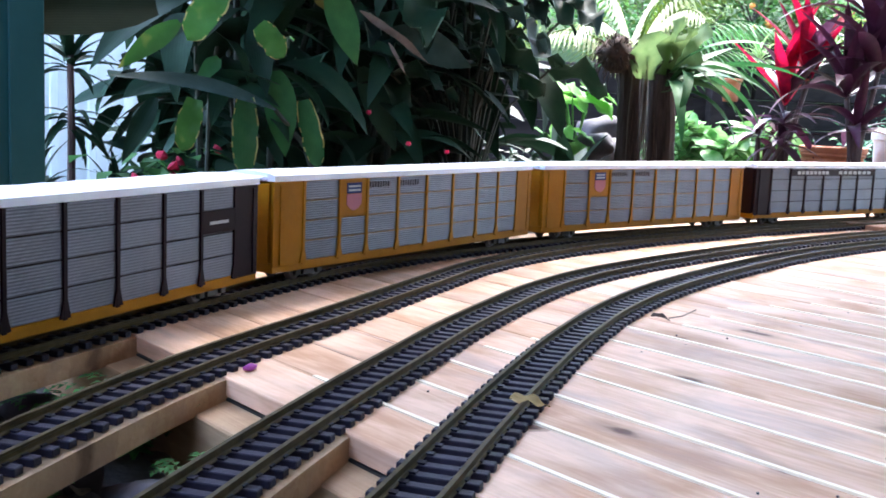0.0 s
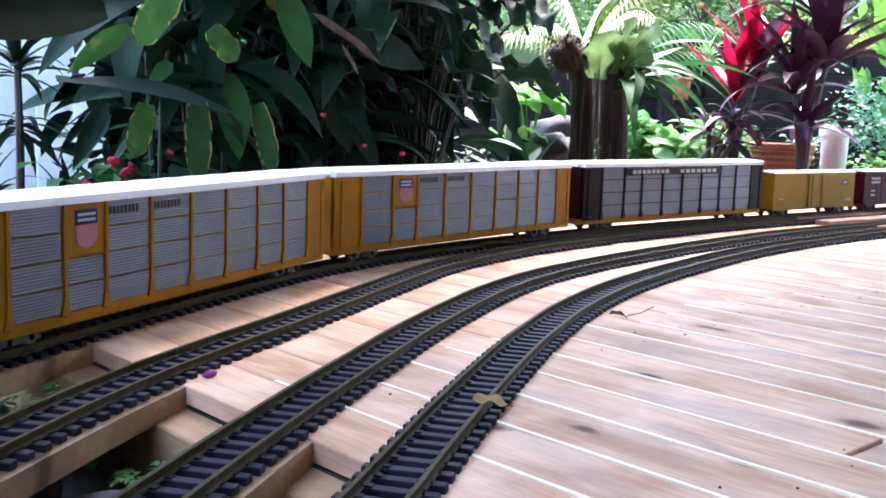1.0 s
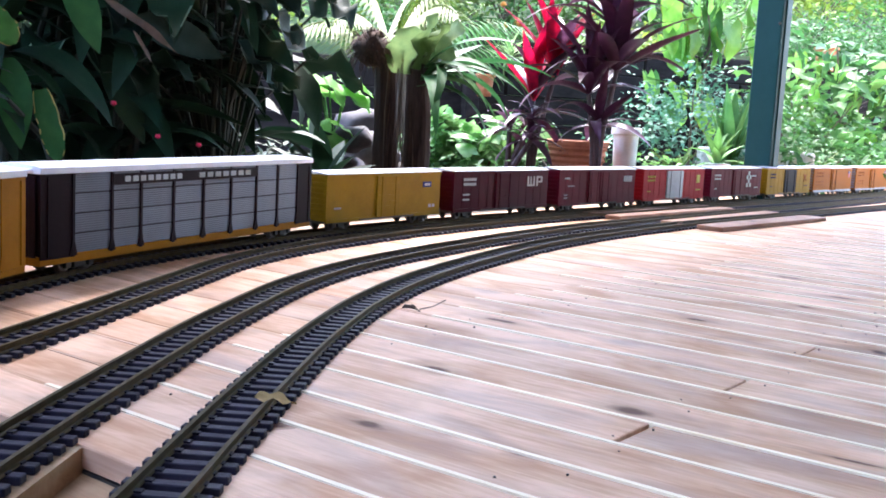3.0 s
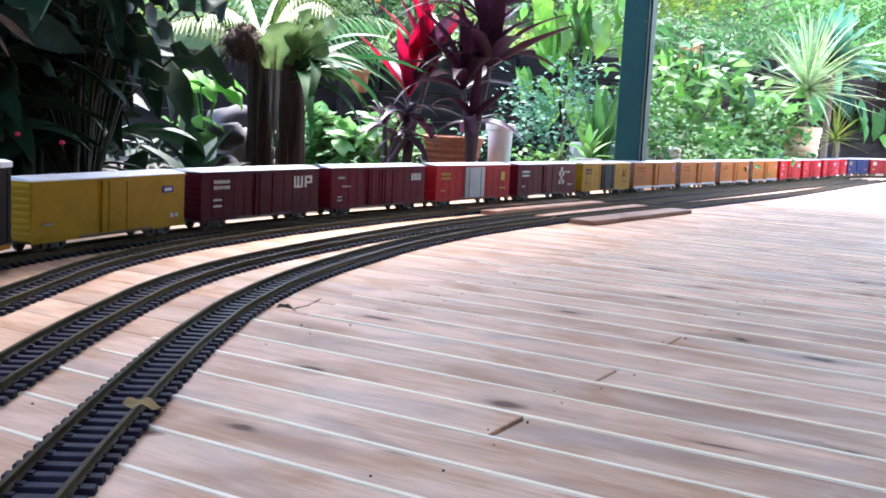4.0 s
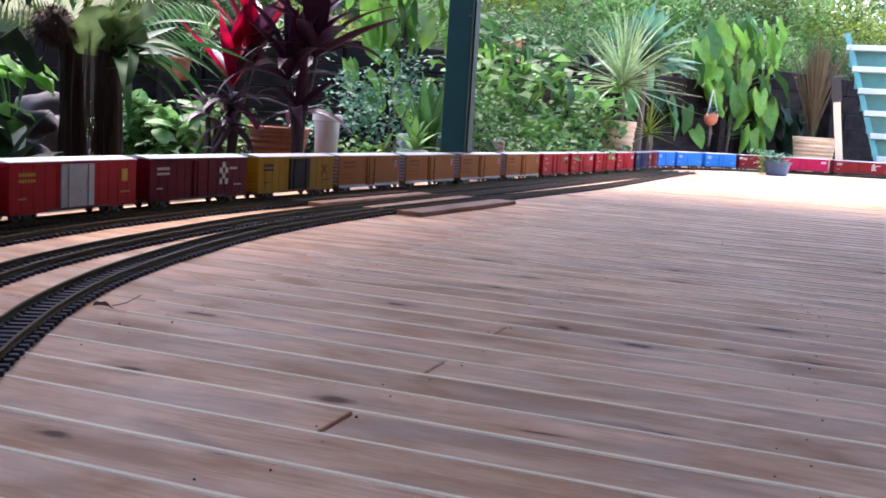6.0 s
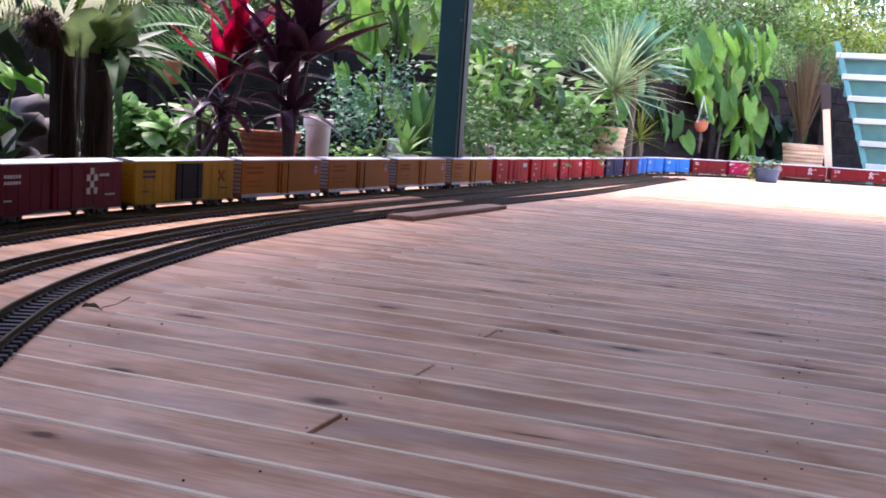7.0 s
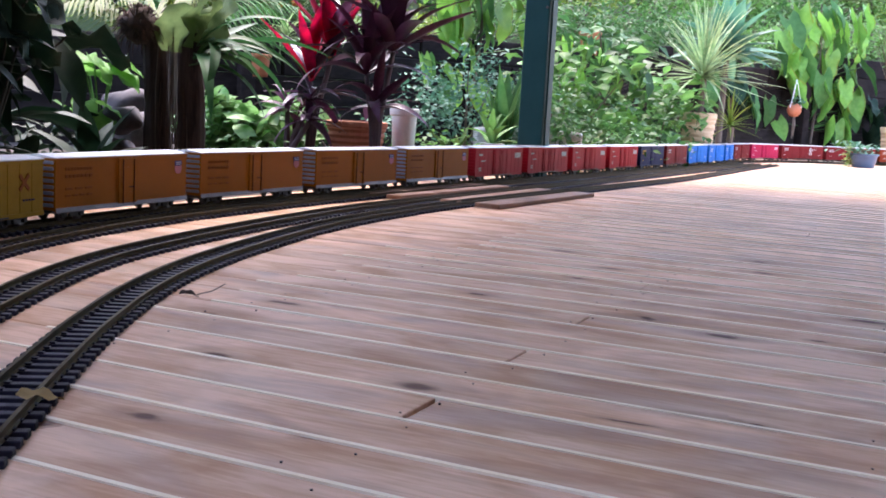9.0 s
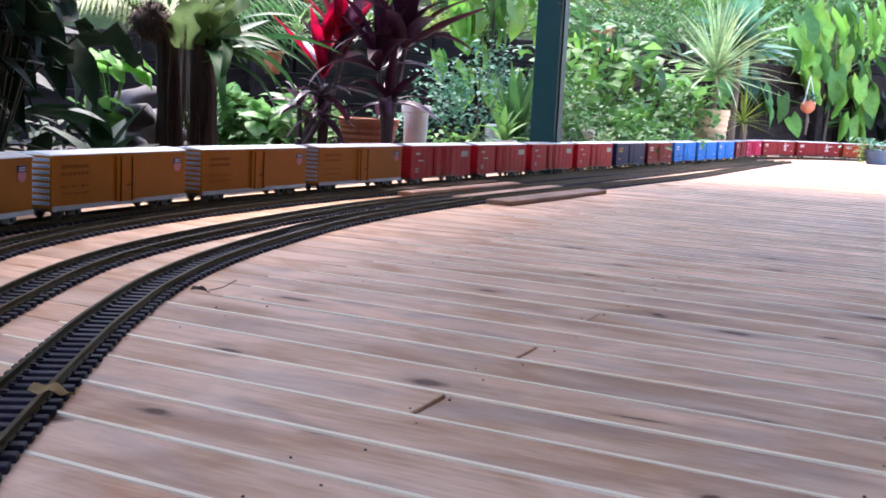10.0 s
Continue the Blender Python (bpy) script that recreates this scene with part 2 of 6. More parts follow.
def box(bm, x0, x1, y0, y1, z0, z1, bevel=0.0):
    r = bmesh.ops.create_cube(bm, size=1, matrix=Matrix.LocRotScale(((x0 + x1) / 2, (y0 + y1) / 2, (z0 + z1) / 2), None, (x1 - x0, y1 - y0, z1 - z0)))
    if bevel:
        es = list({e for v in r["verts"] for e in v.link_edges})
        bmesh.ops.bevel(bm, geom=es, offset=bevel, segments=1, affect="EDGES")
    return bm


def boxed(x0, x1, y0, y1, z0, z1, bevel=0.0):
    return box(bmesh.new(), x0, x1, y0, y1, z0, z1, bevel)


def lathe(bm, rings, n=24, wobble=0.0):
    """rings: (radius, z) from bottom to top."""
    prev = None
    for r, z in rings:
        ring = [bm.verts.new((r * math.cos(2 * math.pi * i / n) * (1 + wobble * math.sin(5 * i)), r * math.sin(2 * math.pi * i / n), z)) for i in range(n)]
        if prev:
            for i in range(n):
                bm.faces.new((prev[i], prev[(i + 1) % n], ring[(i + 1) % n], ring[i]))
        else:
            bm.faces.new(ring[::-1])
        prev = ring
    bm.faces.new(prev)
    return bm


def tube(bm, pts, radii, n=7):
    pts = [Vector(p) for p in pts]
    prev = None
    for i, p in enumerate(pts):
        d = (pts[min(i + 1, len(pts) - 1)] - pts[max(i - 1, 0)]).normalized()
        a = d.orthogonal().normalized() if prev is None else (side - d * side.dot(d)).normalized()
        side = a
        b = d.cross(a)
        r = radii[i] if isinstance(radii, (list, tuple)) else radii
        ring = [bm.verts.new(p + (a * math.cos(2 * math.pi * k / n) + b * math.sin(2 * math.pi * k / n)) * r) for k in range(n)]
        if prev:
            for k in range(n):
                bm.faces.new((prev[k], prev[(k + 1) % n], ring[(k + 1) % n], ring[k]))
        else:
            bm.faces.new(ring[::-1])
        prev = ring
    bm.faces.new(prev)
    return bm


# ---------- track lines ----------
def spline(ctrl, step=0.02):
    P = [np.array(c, float) * (1 + 0.06 * min(max((math.hypot(*c) - 2.5) / 5.5, 0), 1)) for c in ctrl]
    P = [2 * P[0] - P[1]] + P + [2 * P[-1] - P[-2]]
    out = []
    for i in range(1, len(P) - 2):
        a, b, c, d = P[i - 1:i + 3]
        n = max(2, int(np.linalg.norm(c - b) / step))
        for u in np.arange(n) / n:
            out.append(0.5 * (2 * b + (c - a) * u + (2 * a - 5 * b + 4 * c - d) * u * u + (3 * b - a - 3 * c + d) * u ** 3))
    out.append(P[-2])
    pts = np.array(out)
    s = np.concatenate([[0], np.cumsum(np.hypot(*np.diff(pts, axis=0).T))])
    return pts, s


def on(line, d):
    pts, s = line
    return np.array([np.interp(d, s, pts[:, 0]), np.interp(d, s, pts[:, 1])])


def heading(line, d):
    a, b = on(line, d - 0.02), on(line, d + 0.02)
    return math.atan2(b[1] - a[1], b[0] - a[0])


MAIN = spline([(-0.46, -0.78), (-0.91, -0.215), (-1.242, 0.338), (-1.509, 0.836), (-1.663, 1.203), (-1.758, 1.646), (-1.802, 2.136), (-1.798, 2.67),
               (-1.767, 3.115), (-1.722, 3.738), (-1.669, 4.361), (-1.606, 4.984), (-1.544, 5.607), (-1.482, 6.319), (-1.366, 7.654), (-1.37, 8.25), (-1.33, 8.72),
               (-1.19, 9.2), (-0.93, 9.68), (-0.55, 10.15), (0.0, 10.55), (0.84, 10.85), (2.62, 11.1), (5.5, 11.3)])
SIDE_A = spline([(-0.62, -0.15), (-0.943, 0.29), (-1.064, 0.47), (-1.157, 0.636), (-1.24, 0.8), (-1.40, 1.1), (-1.541, 1.38), (-1.632, 1.7), (-1.68, 2.06), (-1.695, 2.5),
                 (-1.68, 3.0), (-1.62, 3.75), (-1.545, 4.5), (-1.4, 6.2), (-1.28, 7.9), (-1.262, 8.2)])
SIDE_B = spline([(-0.42, -0.1), (-0.72, 0.33), (-0.85, 0.525), (-0.926, 0.645), (-0.99, 0.75), (-1.09, 0.915), (-1.185, 1.09), (-1.272, 1.265), (-1.35, 1.48), (-1.402, 1.71),
                 (-1.44, 1.95), (-1.475, 2.27), (-1.495, 2.63), (-1.48, 3.1), (-1.445, 3.75), (-1.385, 4.5), (-1.27, 6.2), (-1.17, 7.9), (-1.15, 8.3)])
SIDE_C = spline([(-0.25, -0.1), (-0.5, 0.28), (-0.614, 0.463), (-0.685, 0.57), (-0.757, 0.681), (-0.832, 0.80), (-0.935, 0.97), (-1.006, 1.10), (-1.065, 1.215), (-1.133, 1.375),
                 (-1.195, 1.555), (-1.262, 1.815), (-1.325, 2.13), (-1.355, 2.42), (-1.36, 2.9), (-1.33, 3.4), (-1.25, 4.2), (-1.135, 5.5), (-1.075, 7.4), (-1.04, 8.45)])
TIE_H, RAIL_TOP, GAUGE = 0.0078, 0.0183, 0.0455


def tie_mesh():
    bm = boxed(-0.0415, 0.0415, -0.0062, 0.0062, 0, TIE_H, 0.0009)
    for sx in (-1, 1):
        box(bm, sx * GAUGE / 2 - 0.007, sx * GAUGE / 2 + 0.007, -0.004, 0.004, TIE_H - 0.0005, TIE_H + 0.0018)
    return mesh_of("tie", bm, TIE)


def railway_track(line, label):
    root = empty("railway_track", Matrix(), label, "model railway track", "tracks on the deck")
    pts, s = line
    prof = [(-0.0034, 0), (0.0034, 0), (0.0034, 0.0012), (0.001, 0.003), (0.001, 0.007), (0.0023, 0.008), (0.0023, 0.0105), (-0.0023, 0.0105), (-0.0023, 0.008), (-0.001, 0.007), (-0.001, 0.003), (-0.0034, 0.0012)]
    for off in (-GAUGE / 2 - 0.0023, GAUGE / 2 + 0.0023):
        bm = bmesh.new()
        prev = None
        for i in range(0, len(pts), 2):
            d = s[i]
            h = heading(line, min(max(d, 0.03), s[-1] - 0.03))
            nx, ny = -math.sin(h), math.cos(h)
            ring = [bm.verts.new((pts[i][0] + nx * (off + u), pts[i][1] + ny * (off + u), TIE_H - 0.0004 + v)) for u, v in prof]
            if prev:
                for k in range(len(prof)):
                    bm.faces.new((prev[k], prev[(k + 1) % len(prof)], ring[(k + 1) % len(prof)], ring[k]))
            prev = ring
        part("rail", bm, RAIL, root, "weathered brass rail")
    src = bmesh.new()
    src.from_mesh(TIE_ME)
    fv, ff = [], []
    base = [v.co.copy() for v in src.verts]
    faces = [[v.index for v in f.verts] for f in src.faces]
    src.free()
    d, count = 0.02, 0
    while d < s[-1] - 0.02:
        p, h = on(line, d), heading(line, d)
        m = pose(p[0], p[1], 0, 0, 0, math.degrees(h) + 90 + random.uniform(-1.2, 1.2))
        if p[1] < 4.6 and count < 290:
            piece("tie", TIE_ME, root, m)
            count += 1
        else:
            o = len(fv)
            fv += [m @ v for v in base]
            ff += [[i + o for i in f] for f in faces]
        d += 0.0256
    if fv:
        me = bpy.data.meshes.new("far_tie")
        me.from_pydata([tuple(v) for v in fv], [], ff)
        me.materials.append(TIE)
        ob = new("far_tie", me)
        ob.parent = root
        tagged(ob, kind="stuff")
    return root


TIE_ME = tie_mesh()

# ---------- deck, ground, roof ----------
EDGE, PITCH, BW = 0.532, 0.0948, 0.0889
FILL = mat("pale_joint", (0.97, 0.82, 0.6), (0.95, 0.76, 0.5), rough=0.6, scale=6, rand=0.08, spec=0.4)


def board_mesh(name, length, material):
    return mesh_of(name, boxed(0, length, 0, BW, -0.022, 0, 0.0012), material)


deck = empty("deck", Matrix(), "pale planed timber deck of narrow boards", "deck", kind="structure")
board_cache = {}
JOIST = [-0.452 + 0.45 * i for i in range(-3, 10)]
nails = bmesh.new()
far_boards = []
for r in range(116):
    y = EDGE + PITCH * r
    end = 0.615 if y < 6.7 else 4.2
    cuts = [-1.98, -0.452 if r in (4, 7, 10, 14) else end - 0.9 if y > 3 and r % 3 == 1 else end, end]
    for x0, x1 in zip(cuts, cuts[1:]):
        if x1 - x0 < 0.1:
            continue
        g = 0.0024 if r in (4, 7) else 0.0012
        x0, x1 = x0 + g, x1 - g
        z = random.uniform(-0.0008, 0.0008)
        if r < 100:
            key = round(x1 - x0, 3)
            if key not in board_cache:
                board_cache[key] = board_mesh("board", x1 - x0, DECK)
            piece("board", board_cache[key], deck, pose(x0, y, z, random.uniform(-0.2, 0.2), 0, 0))
        else:
            far_boards.append((x0, x1, y))
    if r < 18:
        for jx in JOIST[2:5]:
            for u in (0.2, 0.8) if random.random() < 0.6 else (0.8,):
                c = (jx + random.uniform(-0.012, 0.012) + (0.018 if u > 0.5 else -0.018), y + BW * u, 0.0012)
                vs = [nails.verts.new((c[0] + 0.0014 * math.cos(k * math.pi / 3), c[1] + 0.0014 * math.sin(k * math.pi / 3), c[2])) for k in range(6)]
                lo = [nails.verts.new((v.co.x, v.co.y, -0.01)) for v in vs]
                nails.faces.new(vs)
                for k in range(6):
                    nails.faces.new((lo[k], lo[(k + 1) % 6], vs[(k + 1) % 6], vs[k]))
bm = bmesh.new()
for x0, x1, y in far_boards:
    box(bm, x0, x1, y, y + BW, -0.022, 0)
ob = part("far_boards", bm, DECK, deck)
tagged(ob, kind="stuff")
ob = part("nails", nails, NAIL, deck, "dark nail heads")
tagged(ob, kind="stuff")
narrow = mesh_of("joint_strip", boxed(-1.97, -0.9, 0.0012, PITCH - BW - 0.0006, -0.012, -0.0003), DECK)
for r in range(30):
    piece("joint_strip", narrow, deck, pose(0, EDGE + PITCH * r + BW, 0))
joints = mesh_of("joint_strip", boxed(-1.0, 0.51, 0, PITCH - BW, -0.012, 0.0012), FILL)
long_joints = mesh_of("joint_strip", boxed(-1.0, 4.0, 0, PITCH - BW, -0.012, 0.0012), FILL)
for r in range(115):
    piece("joint_strip", joints if r < 65 else long_joints, deck, pose(random.uniform(-0.1, 0.1), EDGE + PITCH * r + BW, random.uniform(0.0002, 0.0009)))
# black sheet added under the boards as the shade in the butt gaps
part("joint_shadow_gap", boxed(-1.97, 0.61, EDGE, EDGE + PITCH * 116 - 0.01, -0.03, -0.0235), BLACK, deck)
part("bearer", boxed(-1.98, 0.615, EDGE - 0.055, EDGE + 0.04, -0.12, -0.026, 0.002), SAWN, deck, "sawn timber bearer below the deck edge")

for line, a, b in ((MAIN, 0.55, 1.72), (SIDE_A, 0.08, 0.84), (SIDE_B, 0.02, 0.8), (SIDE_C, 0.02, 0.62)):
    bm = bmesh.new()
    prev = None
    d = a
    while True:
        p, h = on(line, d), heading(line, d)
        if p[1] > EDGE - 0.002:
            break
        nx, ny = -math.sin(h), math.cos(h)
        ring = [bm.verts.new((p[0] + nx * w, p[1] + ny * w, z)) for w, z in ((-0.048, -0.028), (0.048, -0.028), (0.048, -0.001), (-0.048, -0.001))]
        if prev:
            for k in range(4):
                bm.faces.new((prev[k], prev[(k + 1) % 4], ring[(k + 1) % 4], ring[k]))
        else:
            bm.faces.new(ring[::-1])
        prev = ring
        d += 0.03
    bm.faces.new(prev)
    ob = new("track_runner", mesh_of("track_runner", bm, SAWN))
    tagged(ob, "sawn timber runner carrying a track past the deck", "timber beam", "track runners")

# the garden ground: one sheet, falling away beneath the deck edge, rising as a bank behind the retaining wall
WALL_A, WALL_B = Vector((-6.15, 3.35)), Vector((0.2, 13.75))
wdir = (WALL_B - WALL_A).normalized()
wnor = Vector((-wdir.y, wdir.x))


def ground_z(x, y):
    q = Vector((x, y)) - WALL_A
    b = q.dot(wnor)
    along = q.dot(wdir)
    z = -0.04 + 0.02 * noise.noise(Vector((x, y, 0)) * 2)
    if b > 0.4:
        top = 0.62 + 0.035 * max(min(along, 12), 0)
        z = top + 0.36 * (b - 0.4) ** 0.9 + 0.12 * noise.noise(Vector((x, y, 3)) * 0.8)
        z = min(z, 7 + 0.3 * noise.noise(Vector((x, y, 5)) * 0.2))
    if x > -2.1 and y < 0.62:
        z = -0.105 + 0.03 * noise.noise(Vector((x, y, 1)) * 5)
    elif x > -2.02 and y < 11.4:
        z = -0.3
    return z


bm = bmesh.new()
xs = sorted({*np.round(np.linspace(-14, 6, 70), 2), *np.round(np.linspace(-2.4, 0.5, 40), 2), -400.0, -120.0, -40.0, -22.0, 15.0, 50.0, 150.0, 400.0})
ys = sorted({*np.round(np.linspace(-4, 26, 100), 2), *np.round(np.linspace(-0.3, 0.8, 20), 2), -400.0, -120.0, -40.0, -12.0, 40.0, 90.0, 200.0, 400.0})
grid = [[bm.verts.new((x, y, ground_z(x, y))) for y in ys] for x in xs]
for i in range(len(xs) - 1):
    for j in range(len(ys) - 1):
        bm.faces.new((grid[i][j], grid[i + 1][j], grid[i + 1][j + 1], grid[i][j + 1]))
GRASS = mat("grassy_bank", (0.05, 0.085, 0.03), (0.09, 0.12, 0.05), rough=0.95, scale=5, bump=1.0)
ob = new("ground", mesh_of("ground", bm, [SOIL, GRASS], True))
for f in ob.data.polygons:
    q = Vector(f.center[:2]) - WALL_A
    f.material_index = 1 if q.dot(wnor) > 0.5 else 0
tagged(ob, "dark garden soil rising to a grassy bank", "ground", kind="structure")

# retaining wall of dark sleepers
rwall = empty("retaining_wall", Matrix(), "retaining wall of stacked dark timber sleepers", "wall", kind="structure")
wlen = (WALL_B - WALL_A).length
ang = math.degrees(math.atan2(wdir.y, wdir.x))
sl = mesh_of("sleeper", boxed(0, 2.06, -0.05, 0.05, 0, 0.196, 0.006), SLEEPER)
for row in range(6):
    o = -0.6 if row % 2 else -1.5
    k = 0
    while o + 2.08 * k < wlen:
        u = o + 2.08 * k
        top = 0.62 + 0.035 * max(min(u + 1, 12), 0) + 0.08
        if 0.2 * row - 0.1 < top - 0.12:
            p = WALL_A + wdir * u + wnor * random.uniform(-0.008, 0.008)
            piece("sleeper", sl, rwall, pose(p.x, p.y, -0.1 + 0.2 * row, 0, 0, ang))
        k += 1
upm = mesh_of("wall_post", boxed(-0.05, 0.05, -0.05, 0.05, -0.1, 1.0, 0.006), SLEEPER)
for u in np.arange(1.2, wlen, 2.05):
    p = WALL_A + wdir * u - wnor * 0.104
    piece("wall_post", upm, rwall, pose(p.x, p.y, 0, 0, 0, ang))

# unseen verandah roof over the near deck, and unseen walls added to block light
ob = new("ceiling", mesh_of("ceiling", boxed(-2.72, 0.9, -0.5, 6.85, 2.35, 2.45), CEIL))
tagged(ob, "plain lined verandah ceiling", "ceiling", kind="structure")
ob = new("wall_house", mesh_of("wall_house", boxed(0.62, 0.77, -4.0, 6.65, -0.3, 2.345), LIGHT_BLOCK))
tagged(ob, "plain unseen wall added to block light", "wall", kind="structure")
ob = new("wall_back", mesh_of("wall_back", boxed(-1.0, 0.62, -4.0, -3.85, -0.3, 2.345), LIGHT_BLOCK))
tagged(ob, "plain unseen wall added to block light", "wall", kind="structure")


ob = new("wall_side", mesh_of("wall_side", boxed(-2.4, -2.26, -4.0, 0.3, -0.3, 2.35), LIGHT_BLOCK))
tagged(ob, "plain unseen wall added to block light", "wall", kind="structure")
ob = new("wall_back_return", mesh_of("wall_back_return", boxed(-2.26, -1.0, -4.0, -3.85, -0.3, 2.345), LIGHT_BLOCK))
tagged(ob, "plain unseen wall added to block light", "wall", kind="structure")


def verandah_post(x, y, yaw):
    root = empty("verandah_post", pose(x, y, -0.3, 0, 0, yaw), "dark green painted square timber verandah post", "post", "verandah posts")
    part("shaft", boxed(-0.076, 0.048, -0.048, 0.048, 0, 2.75, 0.005), GREEN_POST, root)
    part("corner_strip", boxed(0.0485, 0.056, -0.02, 0.045, 0, 2.75, 0.002), GREEN_POST, root)
    for z in (1.12, 1.6):
        part("bolt", lathe(bmesh.new(), [(0.007, 0), (0.007, 0.004), (0.004, 0.006)], 8), STEEL, root, "galvanised bolt head", m=pose(0.036, -0.0485, z, 90, 0, 0))
    return root


verandah_post(-1.72, 4.78, 0)
verandah_post(-2.06, 0.61, 0)
railway_track(MAIN, "main model railway track under the train")
railway_track(SIDE_A, "empty model railway siding with dark ties")
railway_track(SIDE_B, "empty model railway siding with dark ties")
railway_track(SIDE_C, "empty model railway siding with a dry leaf on it")
# timber infill planks at the crossing
for line, side in ((MAIN, -1), (SIDE_A, -1), (SIDE_B, -1), (SIDE_C, -1)):
    pts, s = line
    d0 = s[np.argmin(abs(pts[:, 1] - 3.12))]
    p, q = on(line, d0), on(line, d0 + 0.86)
    h = math.atan2(q[1] - p[1], q[0] - p[0])
    w = 0.06 if line is not SIDE_C else 0.09
    o = 0.046
    root = new("crossing_plank", mesh_of("crossing_plank", boxed(0, 0.86, -o - w, -o, 0.001, 0.016, 0.002), RED_PLANK))
    root.matrix_basis = pose(p[0], p[1], 0, 0, 0, math.degrees(h))
    tagged(root, "thin reddish timber plank laid beside the track", "plank", "crossing planks")

# ---------- train ----------
YELLOW = paint("rack_yellow", (0.62, 0.25, 0.012))
REEFER = paint("reefer_orange_yellow", (0.52, 0.165, 0.008), 0.85)
CNW = paint("box_yellow", (0.56, 0.32, 0.014))
ALU = mat("silver_paint", (0.55, 0.58, 0.64), (0.42, 0.45, 0.5), rough=0.35, metal=0.55, scale=20)
DULL_ALU = mat("dull_silver_paint", (0.27, 0.3, 0.35), (0.18, 0.2, 0.24), rough=0.4, metal=0.5, scale=20)
GREYP = mat("galvanised_panel", (0.105, 0.1, 0.118), (0.075, 0.072, 0.085), rough=0.5, metal=0.3, scale=10, fine=150, rand=0.08)
ROOFW = mat("white_roof", (0.86, 0.88, 0.93), (0.76, 0.79, 0.86), rough=0.45, scale=8)
BROWN = paint("rack_brown", (0.028, 0.012, 0.016))
MAROON = paint("box_maroon", (0.085, 0.004, 0.016))
GREYD = mat("grey_door_paint", (0.3, 0.31, 0.34), (0.22, 0.23, 0.25), rough=0.5, metal=0.2, scale=20)
BAR_BROWN = paint("brown_lock_bar", (0.12, 0.035, 0.006), 0.9)
REDBR = paint("box_red_brown", (0.17, 0.006, 0.024))
RED = paint("box_red", (0.62, 0.018, 0.03))
BRIGHT = paint("box_bright_red", (0.6, 0.02, 0.028))
PINK = paint("box_crimson", (0.55, 0.02, 0.09))
NAVY = paint("box_navy", (0.016, 0.03, 0.11))
BLUE = paint("box_blue", (0.013, 0.26, 0.85))
DKRED = paint("box_oxide", (0.24, 0.02, 0.024))
ORANGE = paint("box_orange", (0.3, 0.05, 0.02))
INKW = paint("white_lettering", (0.78, 0.78, 0.78), 0.9)
INKY = paint("yellow_lettering", (0.75, 0.5, 0.1), 0.9)
INKD = paint("dark_lettering", (0.09, 0.07, 0.085), 0.9)
INKB = paint("blue_emblem", (0.03, 0.06, 0.22), 0.9)
INKR = paint("red_emblem", (0.75, 0.28, 0.32), 0.9)
INKF = paint("faded_lettering", (0.15, 0.13, 0.14), 0.9)
INKG = paint("amber_lettering", (0.38, 0.11, 0.01), 0.9)
BLACKD = paint("black_door_paint", (0.012, 0.014, 0.022), 0.8)


def wheel_mesh():
    bm = bmesh.new()
    lathe(bm, [(0.0172, 0), (0.0172, 0.0018), (0.0152, 0.0024), (0.0148, 0.0072), (0.011, 0.0072), (0.0095, 0.0052), (0.004, 0.0052), (0.004, 0.008)], 14)
    return mesh_of("wheel", bm, [STEEL], True)


WHEEL = wheel_mesh()


def bogie(root, x):
    """One truck: side frames with springs, a bolster, four wheels."""
    bm = bmesh.new()
    for s in (-1, 1):
        y = s * 0.036
        box(bm, -0.034, 0.034, y - 0.003, y + 0.003, 0.017, 0.024, 0.001)
        box(bm, -0.014, 0.014, y - 0.0035, y + 0.0035, 0.008, 0.018, 0.001)
        for w in (-0.028, 0.028):
            box(bm, w - 0.0065, w + 0.0065, y - 0.004, y + 0.004, 0.0085, 0.0215, 0.0012)
    box(bm, -0.01, 0.01, -0.034, 0.034, 0.02, 0.03)
    t = part("truck", bm, BLACK, root, "black cast truck frame", m=pose(x, 0, 0))
    for w in (-0.028, 0.028):
        for s in (-1, 1):
            piece("wheel", WHEEL, t, Matrix.Translation((w, s * 0.0255, 0.0152)) @ pose(0, 0, 0, 90 if s < 0 else -90, 0, 0) @ Matrix.Translation((0, 0, -0.004)))
        bx = boxed(w - 0.0016, w + 0.0016, -0.022, 0.022, 0.0136, 0.0168)
        part("axle", bx, STEEL, t)


def coupler(root, x, s):
    bm = boxed(min(0, s * 0.034), max(0, s * 0.034), -0.004, 0.004, 0.024, 0.031, 0.001)
    box(bm, s * 0.034 - 0.006, s * 0.034 + 0.004, -0.008, 0.007, 0.021, 0.034, 0.0015)
    part("coupler", bm, BLACK, root, m=pose(x, 0, 0))


def panel_bars(bm, x0, x1, z0, z1, n, y, th=0.0006, lean=0.0):
    """A row of n letter-sized bars."""
    w = (x1 - x0) / (n * 1.45 - 0.45)
    for i in range(n):
        a = x0 + i * w * 1.45
        box(bm, a, a + w, y - th, y + th, z0, z1)


